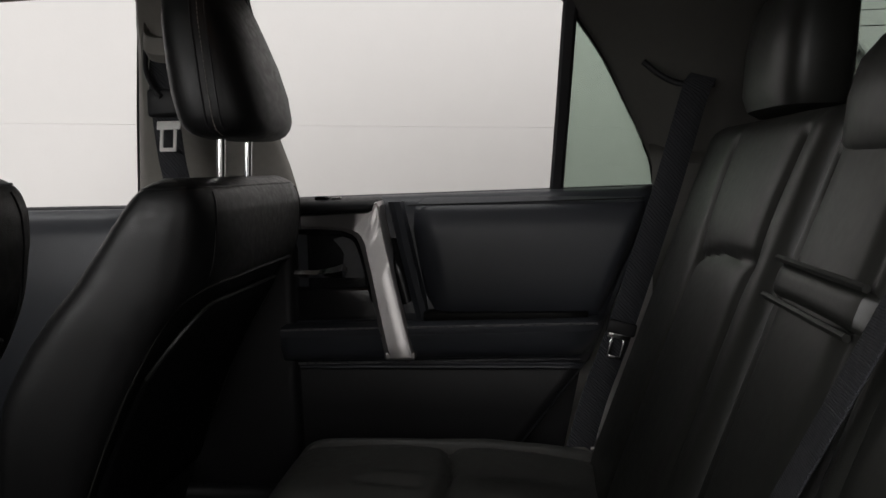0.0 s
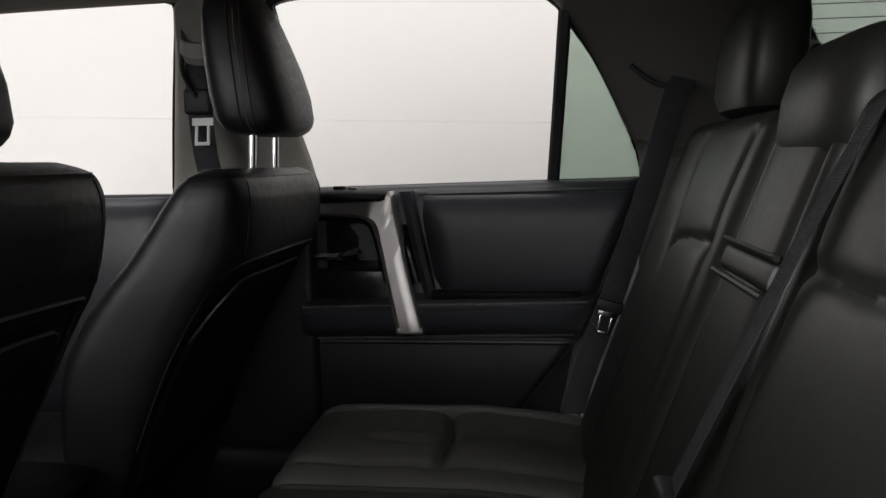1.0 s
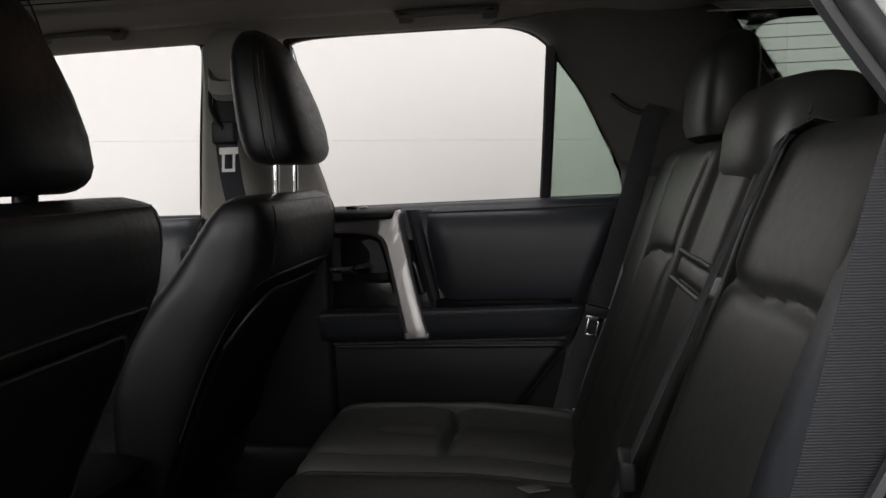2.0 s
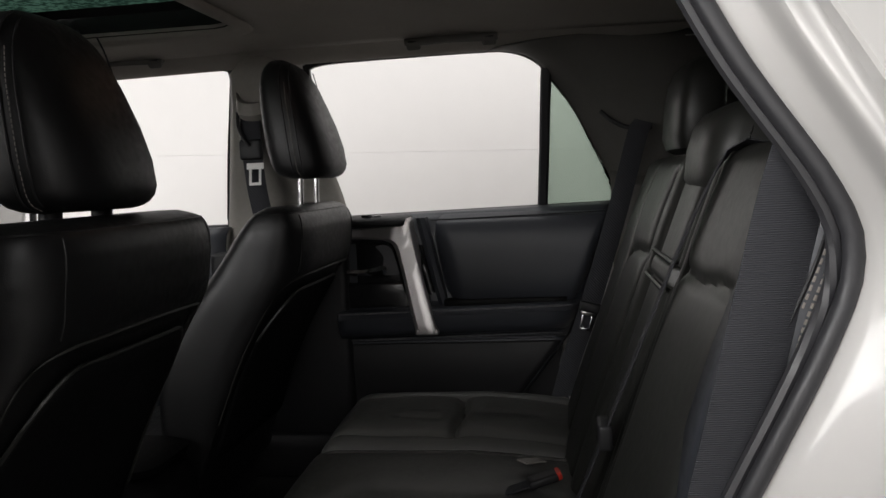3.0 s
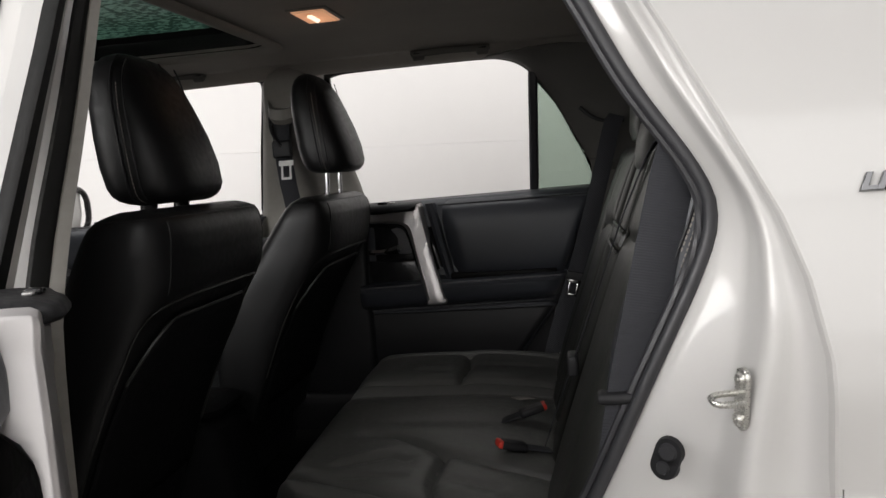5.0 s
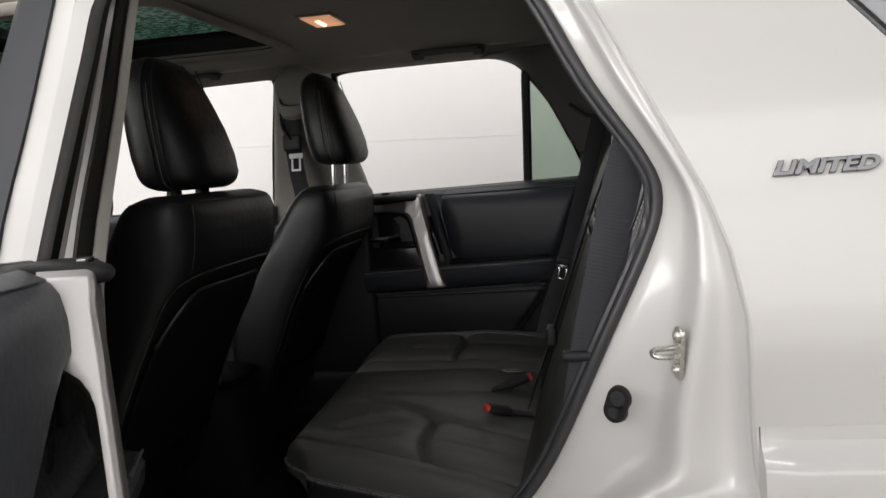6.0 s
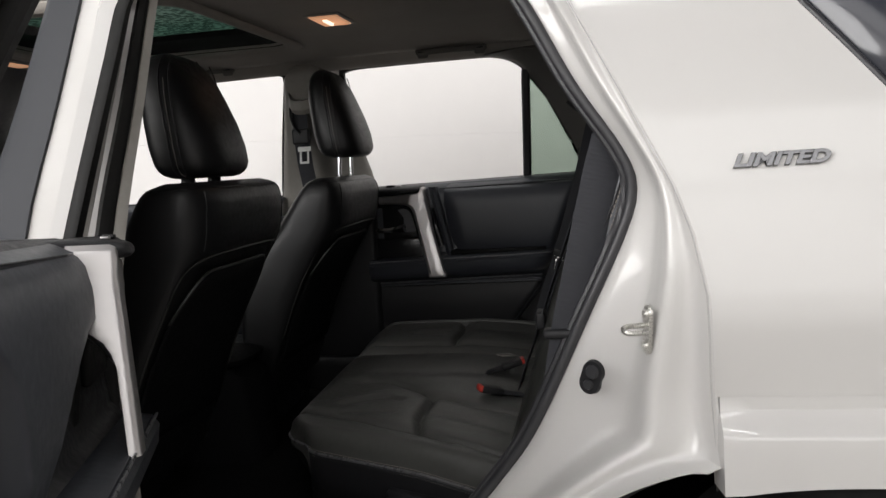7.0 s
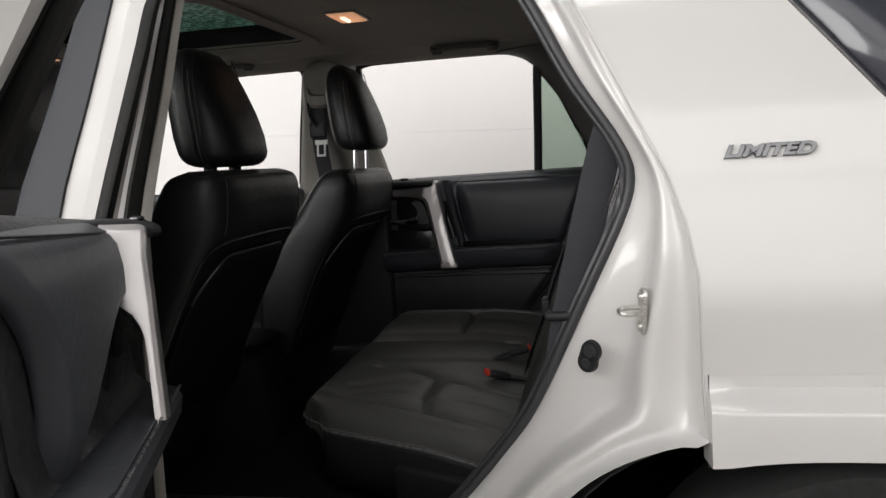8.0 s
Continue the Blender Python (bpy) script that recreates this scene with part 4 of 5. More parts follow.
# ---- seats ----
def front_seat(x, y, head_up, label, mid_y, half, seam_z, head_size, profile):
    """A leather front seat: x, y: the middle of its headrest; profile: rows of height, front, rear and share of the half width of its backrest."""
    seat = thing("front_seat", label, "car seat", "front seats")
    table = np.array(profile)
    zs = np.concatenate([np.linspace(table[0, 0], 1.19, 76), np.linspace(1.193, table[-1, 0], 24)])
    soft = [np.interp(zs, table[:, 0], table[:, k]) for k in (1, 2, 3)]
    for _ in range(3):
        soft = [np.concatenate([c[:1], (c[:-2] + 2 * c[1:-1] + c[2:]) / 4, c[-1:]]) for c in soft]

    def sunk(u, z):
        # the lower back panel is let in under an arched seam
        a, b = seam_z - z, (0.93 - abs(u)) * half
        d = -math.log(math.exp(-45 * a) + math.exp(-45 * b)) / 45
        t = max(0.0, min(1.0, (d + 0.003) / 0.013))
        return 0.017 * t * t * (3 - 2 * t)

    def rear(yy, z, off=0.0):
        # a place on the backrest's rear face
        f, r, w = (float(np.interp(z, zs, c)) for c in soft)
        u = max(-0.995, min(0.995, (yy - mid_y) / (half * w)))
        return Vector(((f + r) / 2 + (r - f) / 2 * (1 - abs(u) ** 4.2) ** (1 / 4.2) - sunk(u * w, z) + off, yy, z))
    rings = []
    for z, f, r, w in zip(zs, *soft):
        ring = []
        for i in range(112):
            a = 2 * math.pi * i / 112
            c, q = math.cos(a), math.sin(a)
            u = math.copysign(abs(q) ** (2 / 4.2), q)
            px = (f + r) / 2 + (r - f) / 2 * math.copysign(abs(c) ** (2 / 4.2), c) - (sunk(u * w, z) * min(1.0, c * 3) if c > 0 else 0)
            crease = 0.0012 * noise.noise(Vector((px * 14, u * 3 + mid_y * 5, z * 9)))
            ring.append(Vector((px + crease, mid_y + half * w * u + crease, z)))
        rings.append(ring)
    back = part("backrest", loft(rings, True, True), SHADED_LEATHER, seat, "black leather backrest with a sewn-in lower panel")
    # the arched seam of the lower panel and the map pocket under it
    arch = [(-0.925, 0.80), (-0.925, seam_z - 0.15), (-0.915, seam_z - 0.075), (-0.86, seam_z - 0.025), (-0.72, seam_z - 0.003), (-0.4, seam_z + 0.002), (0.0, seam_z + 0.003), (0.4, seam_z + 0.002), (0.72, seam_z - 0.003),
            (0.86, seam_z - 0.025), (0.915, seam_z - 0.075), (0.925, seam_z - 0.15), (0.925, 0.80)]
    line = spline([(0, u * half, z) for u, z in arch], 80)
    # Seam and welt use lighter leather, so their sheen is painted in.
    part("back_seam", tube([rear(mid_y + p.y, p.z, 0.0012) for p in line], 0.0026, 6), LEATHER, back)
    pocket = []
    for i in range(13):
        row = []
        for k in range(33):
            u = -0.84 + 1.68 * k / 32
            top = seam_z - 0.034 - 0.10 * max(0.0, (abs(u) - 0.5) / 0.34) ** 2.6
            z = 0.72 + (top - 0.72) * i / 12
            row.append(rear(mid_y + u * half, z, 0.005 + 0.004 * (i / 12) ** 3))
        pocket.append(row)
    pk = part("map_pocket", loft(pocket), POCKET, seat, "black leatherette map pocket", thick=0.004)
    part("pocket_welt", tube([p + Vector((0.001, 0, 0.001)) for p in pocket[-1]], 0.0032, 6), LEATHER, pk)
    # seams over the shoulder and down the rear corner of the flank
    k = int(np.searchsorted(zs, table[-1, 0] - 0.016))
    ring = rings[k]
    part("shoulder_seam", tube([ring[i % 112] for i in range(56, 169)], 0.0014, 6), SHADED_LEATHER, back)
    for s in (-1, 1):
        part("corner_seam", tube([rear(mid_y + s * half * 0.80 * float(np.interp(z, zs, soft[2])), z, 0.0004) for z in np.linspace(seam_z + 0.012, table[-1, 0] - 0.02, 20)], 0.0014, 6), SHADED_LEATHER, back)
    stitches([Vector(ring[i % 112]) + Vector((0.001, 0, -0.006)) for i in range(92, 137, 4)], "stitching", back, 0.006, 0.0006, "dark grey thread stitching")
    part("seat_cushion", cushion([(x - 0.50, y, 0.60, 0.24, 0.23), (x - 0.51, y, 0.62, 0.28, 0.255), (x - 0.52, y, 0.67, 0.28, 0.255), (x - 0.52, y, 0.71, 0.25, 0.235), (x - 0.52, y, 0.72, 0.18, 0.18)], 32, 4.0), SHADED_LEATHER, seat)
    base = part("seat_base", box((0.48, 0.42, 0.13), (x - 0.5, y, 0.553), 0.02), PLASTIC, seat)
    # headrest: fuller towards the back at its foot, drawn in at the top
    zb = 1.276 + head_up
    hx = x
    hrows = []
    for dz, xc, hd, hw in ((0.0, 0.008, 0.036, 0.10), (0.003, 0.007, 0.050, 0.115), (0.009, 0.004, 0.063, 0.127), (0.018, 0.002, 0.072, 0.135), (0.032, 0.0, 0.078, 0.14), (0.07, -0.008, 0.08, 0.142), (0.12, -0.02, 0.075, 0.139), (0.17, -0.034, 0.066, 0.132), (0.21, -0.044, 0.057, 0.122),
                           (0.236, -0.050, 0.047, 0.109), (0.252, -0.0535, 0.037, 0.094), (0.263, -0.056, 0.026, 0.076), (0.27, -0.057, 0.012, 0.05)):
        hrows.append((hx + 0.86 * xc, y, zb + dz, hd * head_size[0], hw * head_size[1]))
    head = part("headrest", cushion(hrows, 56, 3.0), SHADED_LEATHER, seat, "black leather headrest with stitched side seams")
    for s in (-1, 1):
        line = []
        for xc, yy, z, hd, hw in hrows[1:-1]:
            # seam on the flank, a third of the way from the front
            u = 0.74
            line.append(Vector((xc - hd * 0.1 + 0.02 * (z - zb) / 0.25, yy + s * (hw * 1.0 + 0.0005), z)))
        part("side_seam", tube(spline(line, 24), 0.0016, 6), PLASTIC, head)
        part("side_seam", tube(spline([p + Vector((0.022, -s * 0.0012, 0)) for p in line[1:-1]], 24), 0.0013, 6), PLASTIC, head)
        stitches([p + Vector((0.011, s * 0.0002, 0)) for p in line[:8]], "stitching", head, 0.007, 0.0006, "dark grey thread stitching")
        part("post", cyl((hx - 0.012, y + s * 0.062, 1.22), (hx - 0.006, y + s * 0.062, zb + 0.02), 0.0065 if head_up else 0.015, 14), CHROME if head_up else PLASTIC, head, "chrome headrest post" if head_up else "black headrest post sleeve")
        part("post_collar", cyl((hx - 0.012, y + s * 0.062, 1.232), (hx - 0.012, y + s * 0.062, 1.25), 0.014, 14, 0.012), PLASTIC, seat)
    return seat


front_seat(-0.470, -0.445, 0.0, "black leather driver seat with its headrest low", -0.445, 0.247, 1.118, (0.98, 0.93),
           [(0.62, -0.68, -0.60, 0.85), (0.70, -0.71, -0.575, 0.95), (0.80, -0.715, -0.54, 0.99), (0.88, -0.705, -0.505, 1.0), (0.95, -0.685, -0.47, 1.0), (1.02, -0.655, -0.432, 1.0), (1.08, -0.62, -0.40, 1.0),
            (1.12, -0.595, -0.38, 1.0), (1.15, -0.575, -0.37, 1.0), (1.20, -0.547, -0.365, 1.0), (1.228, -0.532, -0.365, 0.99), (1.246, -0.52, -0.37, 0.97), (1.256, -0.508, -0.377, 0.945), (1.263, -0.49, -0.392, 0.90), (1.268, -0.468, -0.415, 0.82)])
front_seat(-0.377, 0.343, 0.038, "black leather passenger seat with raised headrest on chrome posts", 0.345, 0.262, 1.107, (0.92, 0.92),
           [(0.62, -0.655, -0.57, 0.85), (0.70, -0.685, -0.545, 0.95), (0.80, -0.695, -0.51, 0.99), (0.88, -0.695, -0.475, 1.0), (0.95, -0.68, -0.44, 1.0), (1.02, -0.638, -0.40, 1.0), (1.07, -0.598, -0.368, 1.0),
            (1.11, -0.56, -0.345, 1.0), (1.14, -0.536, -0.337, 1.0), (1.18, -0.505, -0.333, 1.0), (1.21, -0.483, -0.333, 0.99), (1.228, -0.468, -0.337, 0.97), (1.241, -0.453, -0.345, 0.945), (1.25, -0.438, -0.358, 0.90), (1.256, -0.42, -0.375, 0.82)])

bench = thing("rear_bench_seat", "black leather split rear bench seat", "bench seat")


def face_x(z):
    return 0.361 + (z - 1.157) * 0.36


def back_place(y, z):
    return Vector((face_x(z), y, z))


TILT_OUT = (-1.0, 0.0, 0.36)
sec_r = part("backrest", upholstery(steps(-0.028, 0.585, 0.006), steps(0.63, 1.335, 0.006), back_place, TILT_OUT, 0.11,
                                    [[(0.055, 0.7), (0.05, 1.29)], [(0.32, 0.7), (0.31, 1.12), (0.36, 1.29)], [(0.05, 1.14), (0.18, 1.135), (0.31, 1.118)]], 0.04, 0.012, 0.0008, seed=1.3),
             LEATHER, bench, "black leather backrest section")
sec_c = part("backrest", upholstery(steps(-0.285, -0.036, 0.006), steps(0.63, 1.30, 0.006), back_place, TILT_OUT, 0.11,
                                    [[(-0.25, 0.68), (-0.252, 1.27)], [(-0.07, 0.68), (-0.068, 1.27)]], 0.03, 0.004, 0.0006, seed=4.1), LEATHER, bench, "narrow centre backrest section with pull strap")
sec_l = part("backrest", upholstery(steps(-0.70, -0.292, 0.006), steps(0.63, 1.335, 0.006), back_place, TILT_OUT, 0.11,
                                    [[(-0.345, 0.7), (-0.35, 1.29)], [(-0.35, 1.158), (-0.5, 1.155), (-0.6, 1.165), (-0.74, 1.16)]], 0.04, 0.012, 0.0008, seed=7.7), LEATHER, bench, "black leather backrest section beside the open door")
strap = part("pull_strap", upholstery(steps(-0.276, -0.046, 0.008), steps(1.118, 1.156, 0.004), lambda y, z: Vector((face_x(z) - 0.004, y, z)), TILT_OUT, 0.02, (), 0.012, 0.006, 0.0005),
             LEATHER, bench, "leather armrest pull strap with piped edges")
for z in (1.117, 1.157):
    part("strap_piping", tube([Vector((face_x(z) - 0.008, -0.276 + 0.23 * k / 8, z)) for k in range(9)], 0.004, 6), LEATHER, strap)
def rear_head(x0, x1, y0, y1, z0, z1, label):
    xc, yc, hd, hw = (x0 + x1) / 2, (y0 + y1) / 2, (x1 - x0) / 2, (y1 - y0) / 2
    h = z1 - z0
    rows = [(xc + sh, yc, z0 + h * f, hd * d, hw * w) for f, d, w, sh in ((0, 0.6, 0.75, 0), (0.05, 0.88, 0.92, 0), (0.18, 1, 1, 0), (0.5, 1, 1, 0.005), (0.75, 0.95, 0.96, 0.012), (0.9, 0.8, 0.88, 0.018), (0.97, 0.55, 0.75, 0.022), (1, 0.3, 0.6, 0.024))]
    return part("headrest", cushion(rows, 32, 3.6), LEATHER, bench, label)


h = rear_head(0.425, 0.535, 0.195, 0.455, 1.328, 1.525, "black leather rear headrest")
for y in (0.27, 0.38):
    part("post", cyl((0.475, y, 1.30), (0.475, y, 1.38), 0.006, 12), CHROME, h)
h = rear_head(0.395, 0.55, -0.30, -0.045, 1.252, 1.395, "low black leather centre headrest")
part("side_seam", tube(spline([(0.458, -0.298, 1.27), (0.455, -0.2995, 1.30), (0.458, -0.2985, 1.33), (0.465, -0.294, 1.352)], 16), 0.002, 6), LEATHER, h)
h = rear_head(0.50, 0.61, -0.63, -0.38, 1.345, 1.49, "black leather rear headrest")
# outer bolster beside the opening, with a stitched seam
bolster = part("side_bolster", loft([spline([(0.297 + dx, y, 0.72), (0.333 + dx, y, 0.9), (0.367 + dx, y - 0.004, 1.05), (0.424 + dx, y, 1.2), (0.462 + dx, y, 1.30)], 16) for dx, y in ((-0.05, -0.66), (-0.045, -0.70), (-0.03, -0.722), (-0.012, -0.735), (0.0, -0.7355), (0.006, -0.7375), (0.03, -0.744), (0.06, -0.742), (0.10, -0.727))]), VINYL, bench, "black padded side bolster with contrast stitching", thick=0.006)
stitches([(0.388, -0.7455, 1.09), (0.4025, -0.7450, 1.146), (0.4285, -0.7430, 1.21), (0.440, -0.7425, 1.24)], "stitching", bolster, 0.0075, 0.0015)
stitches([(0.402, -0.7450, 1.165), (0.4185, -0.7425, 1.205), (0.431, -0.7420, 1.24)], "stitching", bolster, 0.0075, 0.0012)
part("welt", tube(spline([(0.338, -0.7405, 0.98), (0.362, -0.7415, 1.06), (0.3905, -0.7405, 1.146), (0.4175, -0.7385, 1.21), (0.438, -0.7385, 1.27)], 20), 0.0022, 6), PLASTIC, bolster)
# seat cushion in two parts, with shaped panels
def seat_place(x, y):
    # the near end is cut back in a straight line towards the front, with a rounded corner
    edge = -0.67 + 0.454 * (0.235 - x)
    deep = max(0.0, (-0.2 - y) / 0.505)
    c, d = max(0.0, min(1.0, (-0.21 - x) / 0.135)), max(0.0, min(1.0, (deep - 0.55) / 0.45))
    place_y = y if y > -0.2 else -0.2 + (edge + 0.2) * deep
    return Vector((x - 0.025 * max(0.0, (-0.2 - x) / 0.145) + 0.075 * c * c * d * d, place_y, 0.697 - 0.02 * max(0.0, (x - 0.0) / 0.23) + 0.041 * max(0.0, place_y + 0.45)))


UP = (0, 0, 1)
def creased(us, vs, seams, folds, seed):
    """A cushion cover with sewn seams and a few soft folds, each a line with a height and a width."""
    bm = upholstery(us, vs, seat_place, UP, 0.022, seams, 0.05, 0.014, 0.0024, seed, 0.015)
    for v in bm.verts:
        for line, high, wide in folds:
            v.co.z += high * math.exp(-(dist(v.co.x, v.co.y, line) / wide) ** 2)
    return bm


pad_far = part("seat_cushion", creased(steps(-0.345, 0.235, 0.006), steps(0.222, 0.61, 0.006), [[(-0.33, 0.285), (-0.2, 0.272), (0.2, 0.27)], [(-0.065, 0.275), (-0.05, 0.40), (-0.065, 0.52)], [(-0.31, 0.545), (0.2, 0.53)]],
                                       [([(-0.20, 0.36), (-0.11, 0.34)], -0.004, 0.010), ([(-0.18, 0.39), (-0.10, 0.375)], 0.003, 0.012), ([(0.0, 0.38), (0.12, 0.40)], -0.003, 0.02)], 2.2), LIT_LEATHER, bench, "black leather far cushion section")
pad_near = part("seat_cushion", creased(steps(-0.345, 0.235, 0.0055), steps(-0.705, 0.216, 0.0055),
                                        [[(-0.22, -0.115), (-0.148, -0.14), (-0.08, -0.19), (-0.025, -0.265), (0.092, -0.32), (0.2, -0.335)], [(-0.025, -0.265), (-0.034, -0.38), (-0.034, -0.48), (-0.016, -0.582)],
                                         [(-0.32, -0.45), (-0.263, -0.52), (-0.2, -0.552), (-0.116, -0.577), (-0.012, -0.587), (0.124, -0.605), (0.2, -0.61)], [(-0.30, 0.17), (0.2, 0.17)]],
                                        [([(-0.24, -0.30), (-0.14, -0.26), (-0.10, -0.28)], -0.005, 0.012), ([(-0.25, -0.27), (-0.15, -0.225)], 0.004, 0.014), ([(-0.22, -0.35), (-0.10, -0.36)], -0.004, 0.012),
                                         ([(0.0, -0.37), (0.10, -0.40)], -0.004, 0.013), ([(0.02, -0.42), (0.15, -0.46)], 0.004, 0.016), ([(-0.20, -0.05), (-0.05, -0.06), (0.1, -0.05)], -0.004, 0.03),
                                         ([(0.01, -0.50), (0.06, -0.52)], -0.004, 0.010)], 9.4), LIT_LEATHER, bench, "wide black leather cushion section with creases")
part("front_piping", tube([seat_place(-0.346, -0.705 + 0.92 * k / 40) + Vector((0, 0, -0.052)) for k in range(41)], 0.004, 6), LIT_PIPING, pad_near)
for dz in (-0.046, -0.062):
    stitches([seat_place(x, -0.708) + Vector((0, -0.002, dz)) for x in (-0.335, -0.27, -0.2, -0.1, 0.0, 0.1, 0.2)], "stitching", pad_near, 0.007, 0.0008)
part("side_piping", tube([seat_place(-0.345 + 0.57 * k / 30, -0.706) + Vector((0, 0, -0.054)) for k in range(31)], 0.0038, 6), LIT_PIPING, pad_near)
part("side_skirt", loft([[seat_place(-0.345 + 0.57 * k / 30, -0.705) + Vector((0.004, dy, dz)) for k in range(31)] for dy, dz in ((-0.003, -0.057), (-0.006, -0.064), (-0.006, -0.11), (-0.002, -0.18))]), PLASTIC, bench, "black plastic skirt under the cushion", thick=0.003)
part("bench_base", box((0.46, 0.90, 0.115), (-0.02, 0.12, 0.55), 0.01), PLASTIC, bench)
part("bench_frame", box((0.24, 0.26, 0.10), (0.13, -0.40, 0.545), 0.02), PLASTIC, bench)
part("seat_side_cover", box((0.30, 0.03, 0.09), (0.06, -0.600, 0.56), 0.012, turn=pose(0, 0, 0, 0, 0, -24.4)), PLASTIC, bench, "black plastic seat side cover")

console = thing("centre_console", "black plastic console between the front seats", "console")
part("body", cushion([(-0.95, -0.01, 0.49, 0.40, 0.12), (-0.97, -0.01, 0.69, 0.40, 0.12), (-0.97, -0.01, 0.73, 0.39, 0.115), (-0.97, -0.01, 0.75, 0.36, 0.10)], 28, 6), POCKET, console)
part("lid", cushion([(-0.74, -0.01, 0.76, 0.15, 0.105), (-0.74, -0.01, 0.775, 0.155, 0.11), (-0.74, -0.01, 0.787, 0.13, 0.09)], 24, 5), POCKET, console)

# ---- seat belts and buckles ----
def belt(points, side, label, mat, width=0.047):
    b = thing("seat_belt", label, "seat belt", "seat belts")
    part("webbing", ribbon(spline(points, 30), side, width, 0.0022), mat, b)
    return b


def tongue(b, m, size=1.0, mat=CHROME):
    bm = box((0.05 * size, 0.004, 0.018 * size), (0, 0, 0.012 * size), 0.002)
    for dx in (-0.014, 0.014):
        box((0.007 * size, 0.004, 0.046 * size), (dx * size, 0, -0.018 * size), 0.0015, bm)
    box((0.034 * size, 0.004, 0.008 * size), (0, 0, -0.038 * size), 0.0015, bm)
    bm.transform(m)
    part("tongue", bm, mat, b, "metal belt tongue")


right_belt = belt([(0.41, 0.612, 1.42), (0.393, 0.60, 1.39), (0.34, 0.61, 1.2), (0.262, 0.625, 0.95), (0.213, 0.62, 0.82), (0.176, 0.605, 0.70)], (1, 0, 0.3), "black rear seat belt hanging down beside the seat", WEBBING_DARK, 0.05)
tongue(right_belt, pose(0.255, 0.617, 0.925, 0, 14, 0), 0.85)
part("tongue_cover", box((0.056, 0.012, 0.026), (0.262, 0.617, 0.95), 0.004, turn=pose(0, 0, 0, 0, 14, 0)), PLASTIC, right_belt)
part("anchor_cover", cushion([(0.160, 0.60, 0.645, 0.026, 0.010), (0.163, 0.598, 0.655, 0.034, 0.014), (0.172, 0.597, 0.690, 0.030, 0.013), (0.178, 0.598, 0.712, 0.024, 0.010), (0.18, 0.60, 0.718, 0.014, 0.006)], 20, 3), PILLAR, right_belt, "grey belt anchor cover")
part("anchor_tag", box((0.010, 0.004, 0.016), (0.205, 0.59, 0.716), 0.002), SATIN, right_belt)

front_belt = belt([(-0.612, 0.60, 1.50), (-0.611, 0.585, 1.43), (-0.608, 0.60, 1.30), (-0.605, 0.63, 1.2), (-0.60, 0.70, 0.9)], (1, 0, 0), "black front seat belt on the centre pillar", WEBBING_DARK, 0.055)
tongue(front_belt, pose(-0.600, 0.575, 1.345, -10, 0, 0), 0.95, material("white_nylon", (0.78, 0.77, 0.75), 0.4))
part("stopper", box((0.062, 0.022, 0.055), (-0.611, 0.585, 1.40), 0.008), PLASTIC, front_belt, "black belt stopper")
part("upper_guide", loft([spline([(-0.645, 0.612 + dy, 1.525 + dz), (-0.63, 0.585 + dy, 1.495 + dz), (-0.59, 0.58 + dy, 1.487 + dz), (-0.55, 0.60 + dy, 1.50 + dz)], 12) for dy, dz in ((0, 0.035), (-0.02, 0.03), (-0.022, 0.0), (-0.006, -0.012), (0.01, -0.01))]), PILLAR, front_belt, "warm grey belt guide cover", thick=0.003)
part("guide_cord", tube(spline([(-0.642, 0.585, 1.50), (-0.638, 0.575, 1.46), (-0.625, 0.572, 1.43), (-0.61, 0.572, 1.41)], 12), 0.005), PLASTIC, front_belt)

centre_belt = belt([(0.455, -0.405, 1.318), (0.432, -0.402, 1.324), (0.404, -0.395, 1.306), (0.355, -0.37, 1.2), (0.306, -0.335, 1.07), (0.262, -0.30, 0.95), (0.23, -0.275, 0.86), (0.20, -0.25, 0.78), (0.185, -0.235, 0.735)], (0, 1, -0.25), "black centre seat belt across the backrest", WEBBING)
part("tongue_cover", box((0.022, 0.06, 0.04), (0.246, -0.287, 0.905), 0.006), PLASTIC, centre_belt, "black belt tongue")

left_belt = belt([(0.426, -0.728, 1.352), (0.398, -0.734, 1.27), (0.374, -0.742, 1.18), (0.347, -0.747, 1.07), (0.325, -0.747, 0.98), (0.306, -0.744, 0.88), (0.280, -0.735, 0.74)], (1, 0.10, 0.0), "wide black woven seat belt beside the door opening", WEBBING, 0.06)
guide = part("belt_guide", box((0.10, 0.034, 0.016), (0.330, -0.746, 0.970), 0.007), PLASTIC, left_belt, "black plastic belt guide loop")


def buckle(x, y, z, lean, turn, label):
    b = thing("seat_belt_buckle", label, "belt buckle", "belt buckles")
    m = pose(x, y, z, 0, lean, turn)
    bm = box((0.017, 0.037, 0.058), (0, 0, 0), 0.006)
    bm.transform(m)
    part("housing", bm, PLASTIC, b)
    bm = box((0.0155, 0.033, 0.015), (0, 0, 0.0275), 0.004)
    bm.transform(m)
    part("release_button", bm, RED, b, "red release button")
    bm = ribbon([(0, 0, -0.028), (0, 0, -0.06), (0, 0, -0.085)], (0, 1, 0), 0.036, 0.003)
    bm.transform(m)
    part("stalk", bm, WEBBING_DARK, b)


buckle(0.144, -0.026, 0.735, 74, 10, "black buckle with red button lying on the cushion")
buckle(0.113, -0.224, 0.722, -74, 22, "black buckle with red button standing from the seat")
part("tag", box((0.05, 0.03, 0.003), (0.12, 0.06, 0.739), 0.001, turn=pose(0, 0, 0, 0, 8, 40)), PILLAR, pad_near, "grey fabric tag")

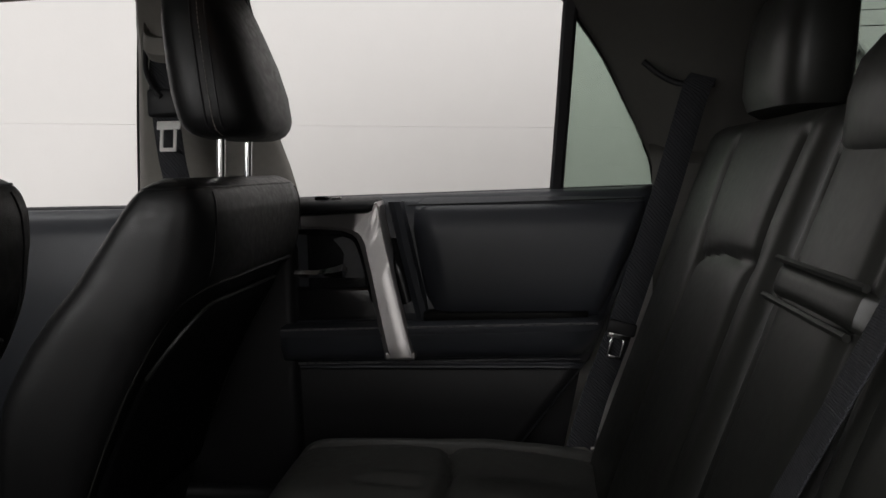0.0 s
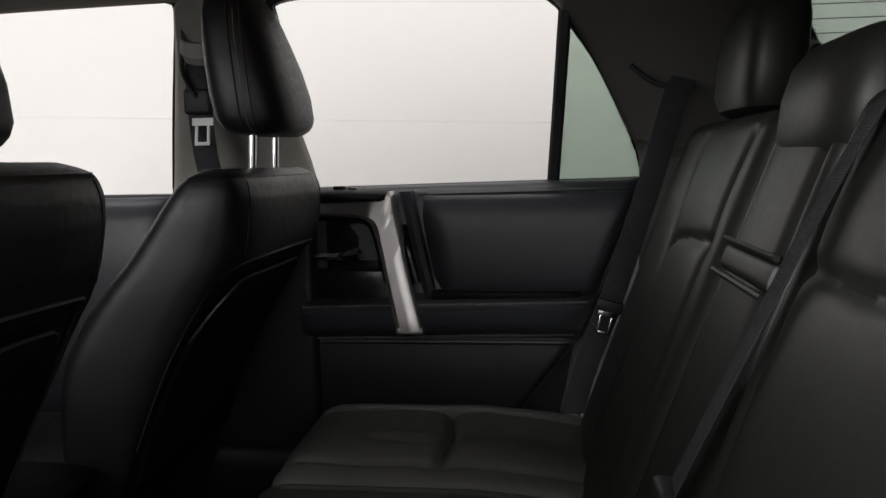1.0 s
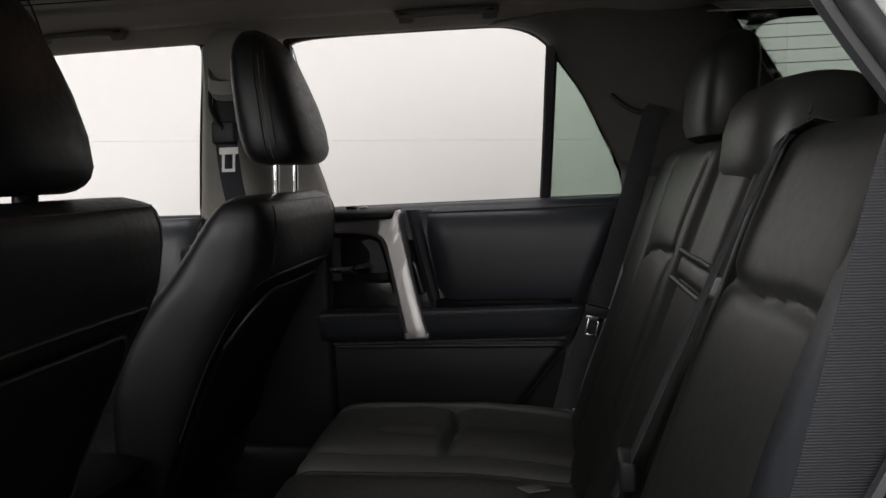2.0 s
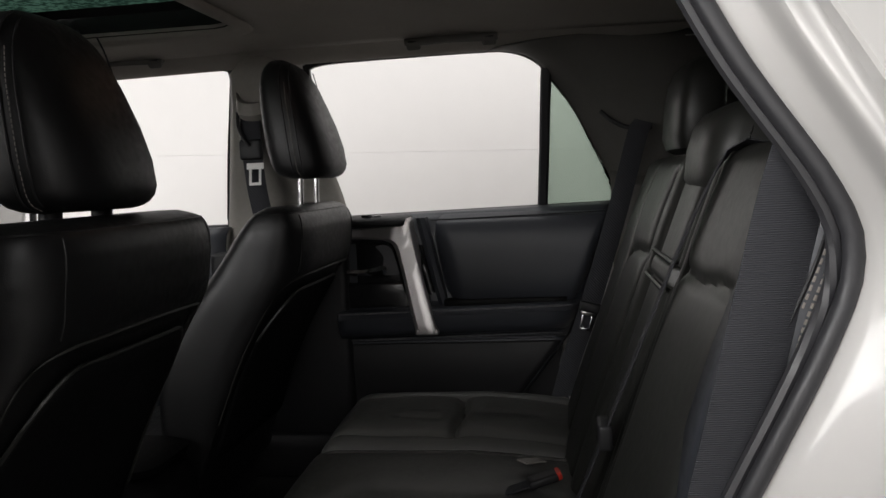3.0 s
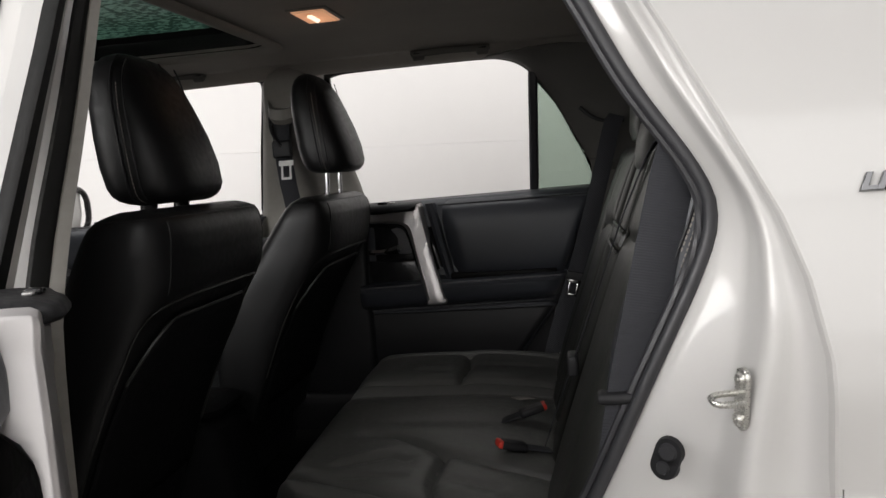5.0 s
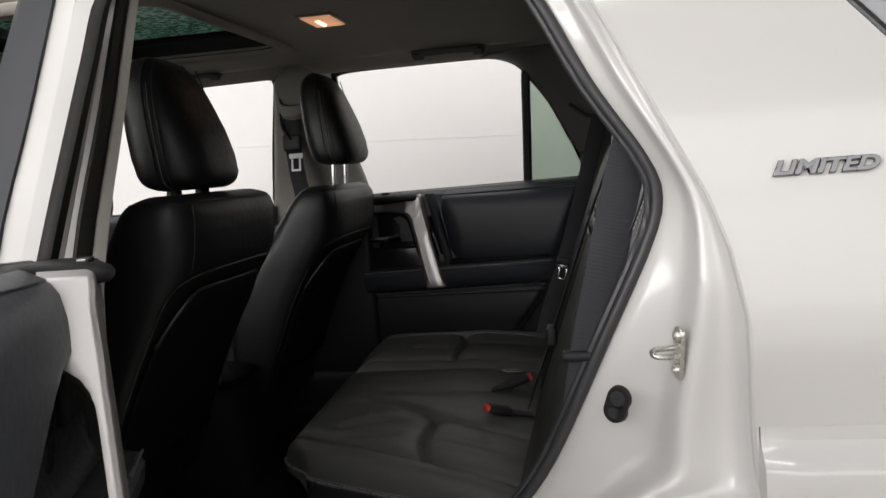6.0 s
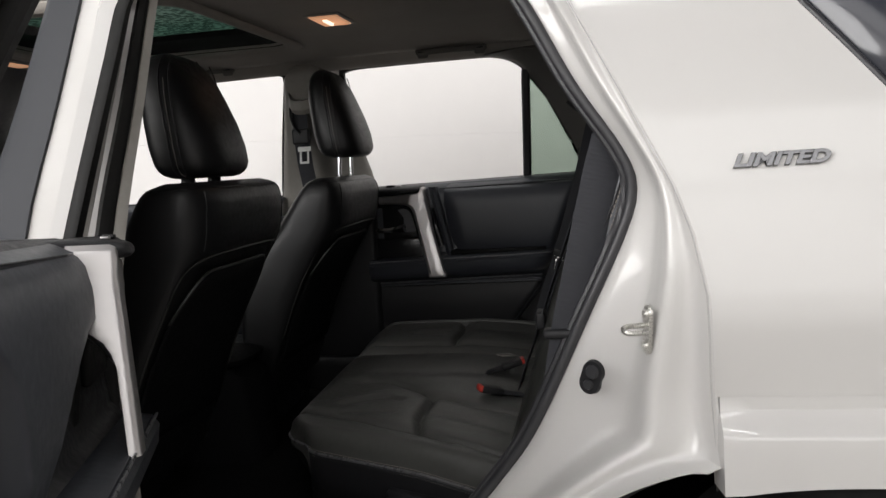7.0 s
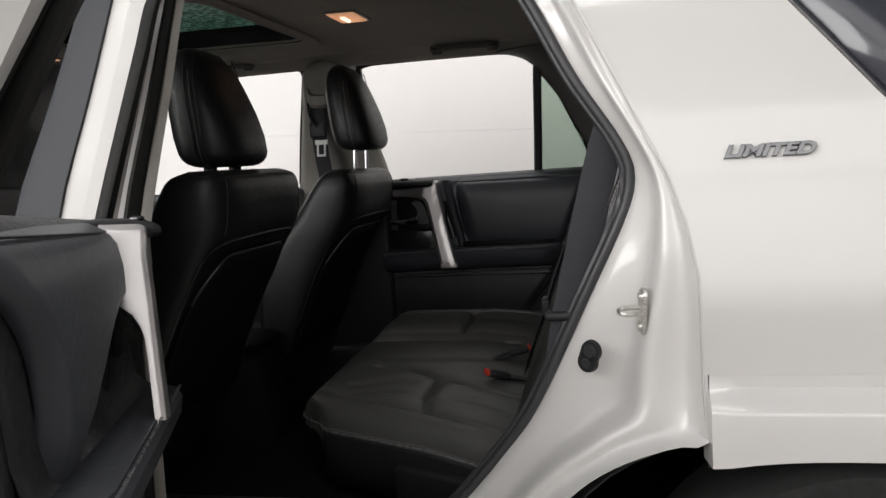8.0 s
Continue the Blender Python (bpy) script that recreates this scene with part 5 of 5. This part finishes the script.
# ---- ceiling fittings ----
lamp = thing("dome_lamp", "lit dome lamp with a warm ribbed lens", "ceiling lamp")
LZ = liner_z(-0.30, 0.025)
part("lamp_frame", box((0.096, 0.16, 0.008), (-0.30, 0.025, LZ - 0.003), 0.003), PILLAR, lamp)
glow = bpy.data.materials.new("lit_lamp_lens")
glow.use_nodes = True
gp = glow.node_tree.nodes["Principled BSDF"]
gp.inputs["Base Color"].default_value = (0.8, 0.55, 0.4, 1)
gp.inputs["Emission Color"].default_value = (1.0, 0.5, 0.27, 1)
gp.inputs["Emission Strength"].default_value = 0.36
lens = box((0.078, 0.14, 0.008), (-0.30, 0.025, LZ - 0.006), 0.003)
lens_ob = part("lens", lens, glow, lamp, "glowing warm lens")
hot = bpy.data.materials.new("bulb_glow")
hot.use_nodes = True
hp = hot.node_tree.nodes["Principled BSDF"]
hp.inputs["Emission Color"].default_value = (1.0, 0.78, 0.6, 1)
hp.inputs["Emission Strength"].default_value = 1.3
part("bulb", cyl((-0.305, -0.005, LZ - 0.0105), (-0.305, 0.055, LZ - 0.0105), 0.007, 12), hot, lens_ob, "bright bulb behind the lens")
for k in range(9):
    part("lens_rib", box((0.07, 0.004, 0.004), (-0.30, 0.025 - 0.056 + 0.014 * k, LZ - 0.0105), 0.0015), glow, lens_ob)
bulb = bpy.data.lights.new("dome_bulb", "POINT")
bulb.energy, bulb.color, bulb.shadow_soft_size = 0.015, (1.0, 0.7, 0.5), 0.03
bulb_ob = new("dome_bulb", bulb)
bulb_ob.location = (-0.30, 0.025, LZ - 0.05)


map_lamp = thing("map_lamp", "small lit map lamp in the front roof panel", "ceiling lamp")
MZ = liner_z(-1.34, 0.12)
part("lamp_frame", box((0.07, 0.16, 0.010), (-1.34, 0.12, MZ - 0.004), 0.003), PILLAR, map_lamp)
part("lens", box((0.045, 0.10, 0.008), (-1.34, 0.12, MZ - 0.009), 0.003), glow, map_lamp, "glowing warm lens")


def grab_handle(x, y, z, label):
    """A grip that lies folded against the roof, between two hinged end caps."""
    g = thing("grab_handle", label, "grab handle", "ceiling grab handles")
    m = Matrix.Translation((x, y, z)) @ pose(0, 0, 0, -38, 0, 0)
    for s in (-1, 1):
        bm = box((0.036, 0.024, 0.036), (s * 0.094, 0, 0.0), 0.007)
        bm.transform(m)
        cap = part("end_cap", bm, DARK_PILLAR, g)
        bm = box((0.024, 0.004, 0.024), (s * 0.094, -0.012, 0.0), 0.0015)
        bm.transform(m)
        part("cap_cover", bm, PLASTIC, cap)
    rows = []
    for k in range(21):
        u = -1 + k / 10
        w = 0.017 * (1 - abs(u) ** 8 * 0.5)
        rows.append([Vector((0.116 * u, 0.010 * math.cos(a) - 0.004 - 0.006 * (1 - u * u), w * math.sin(a))) for a in [2 * math.pi * i / 14 for i in range(14)]])
    bm = loft(rows, True, True)
    bm.transform(m)
    part("grip", bm, DARK_PILLAR, g)


grab_handle(-0.058, 0.535, 1.640, "charcoal folding grab handle above the rear window")
grab_handle(-0.93, 0.535, 1.640, "charcoal folding grab handle above the front window")
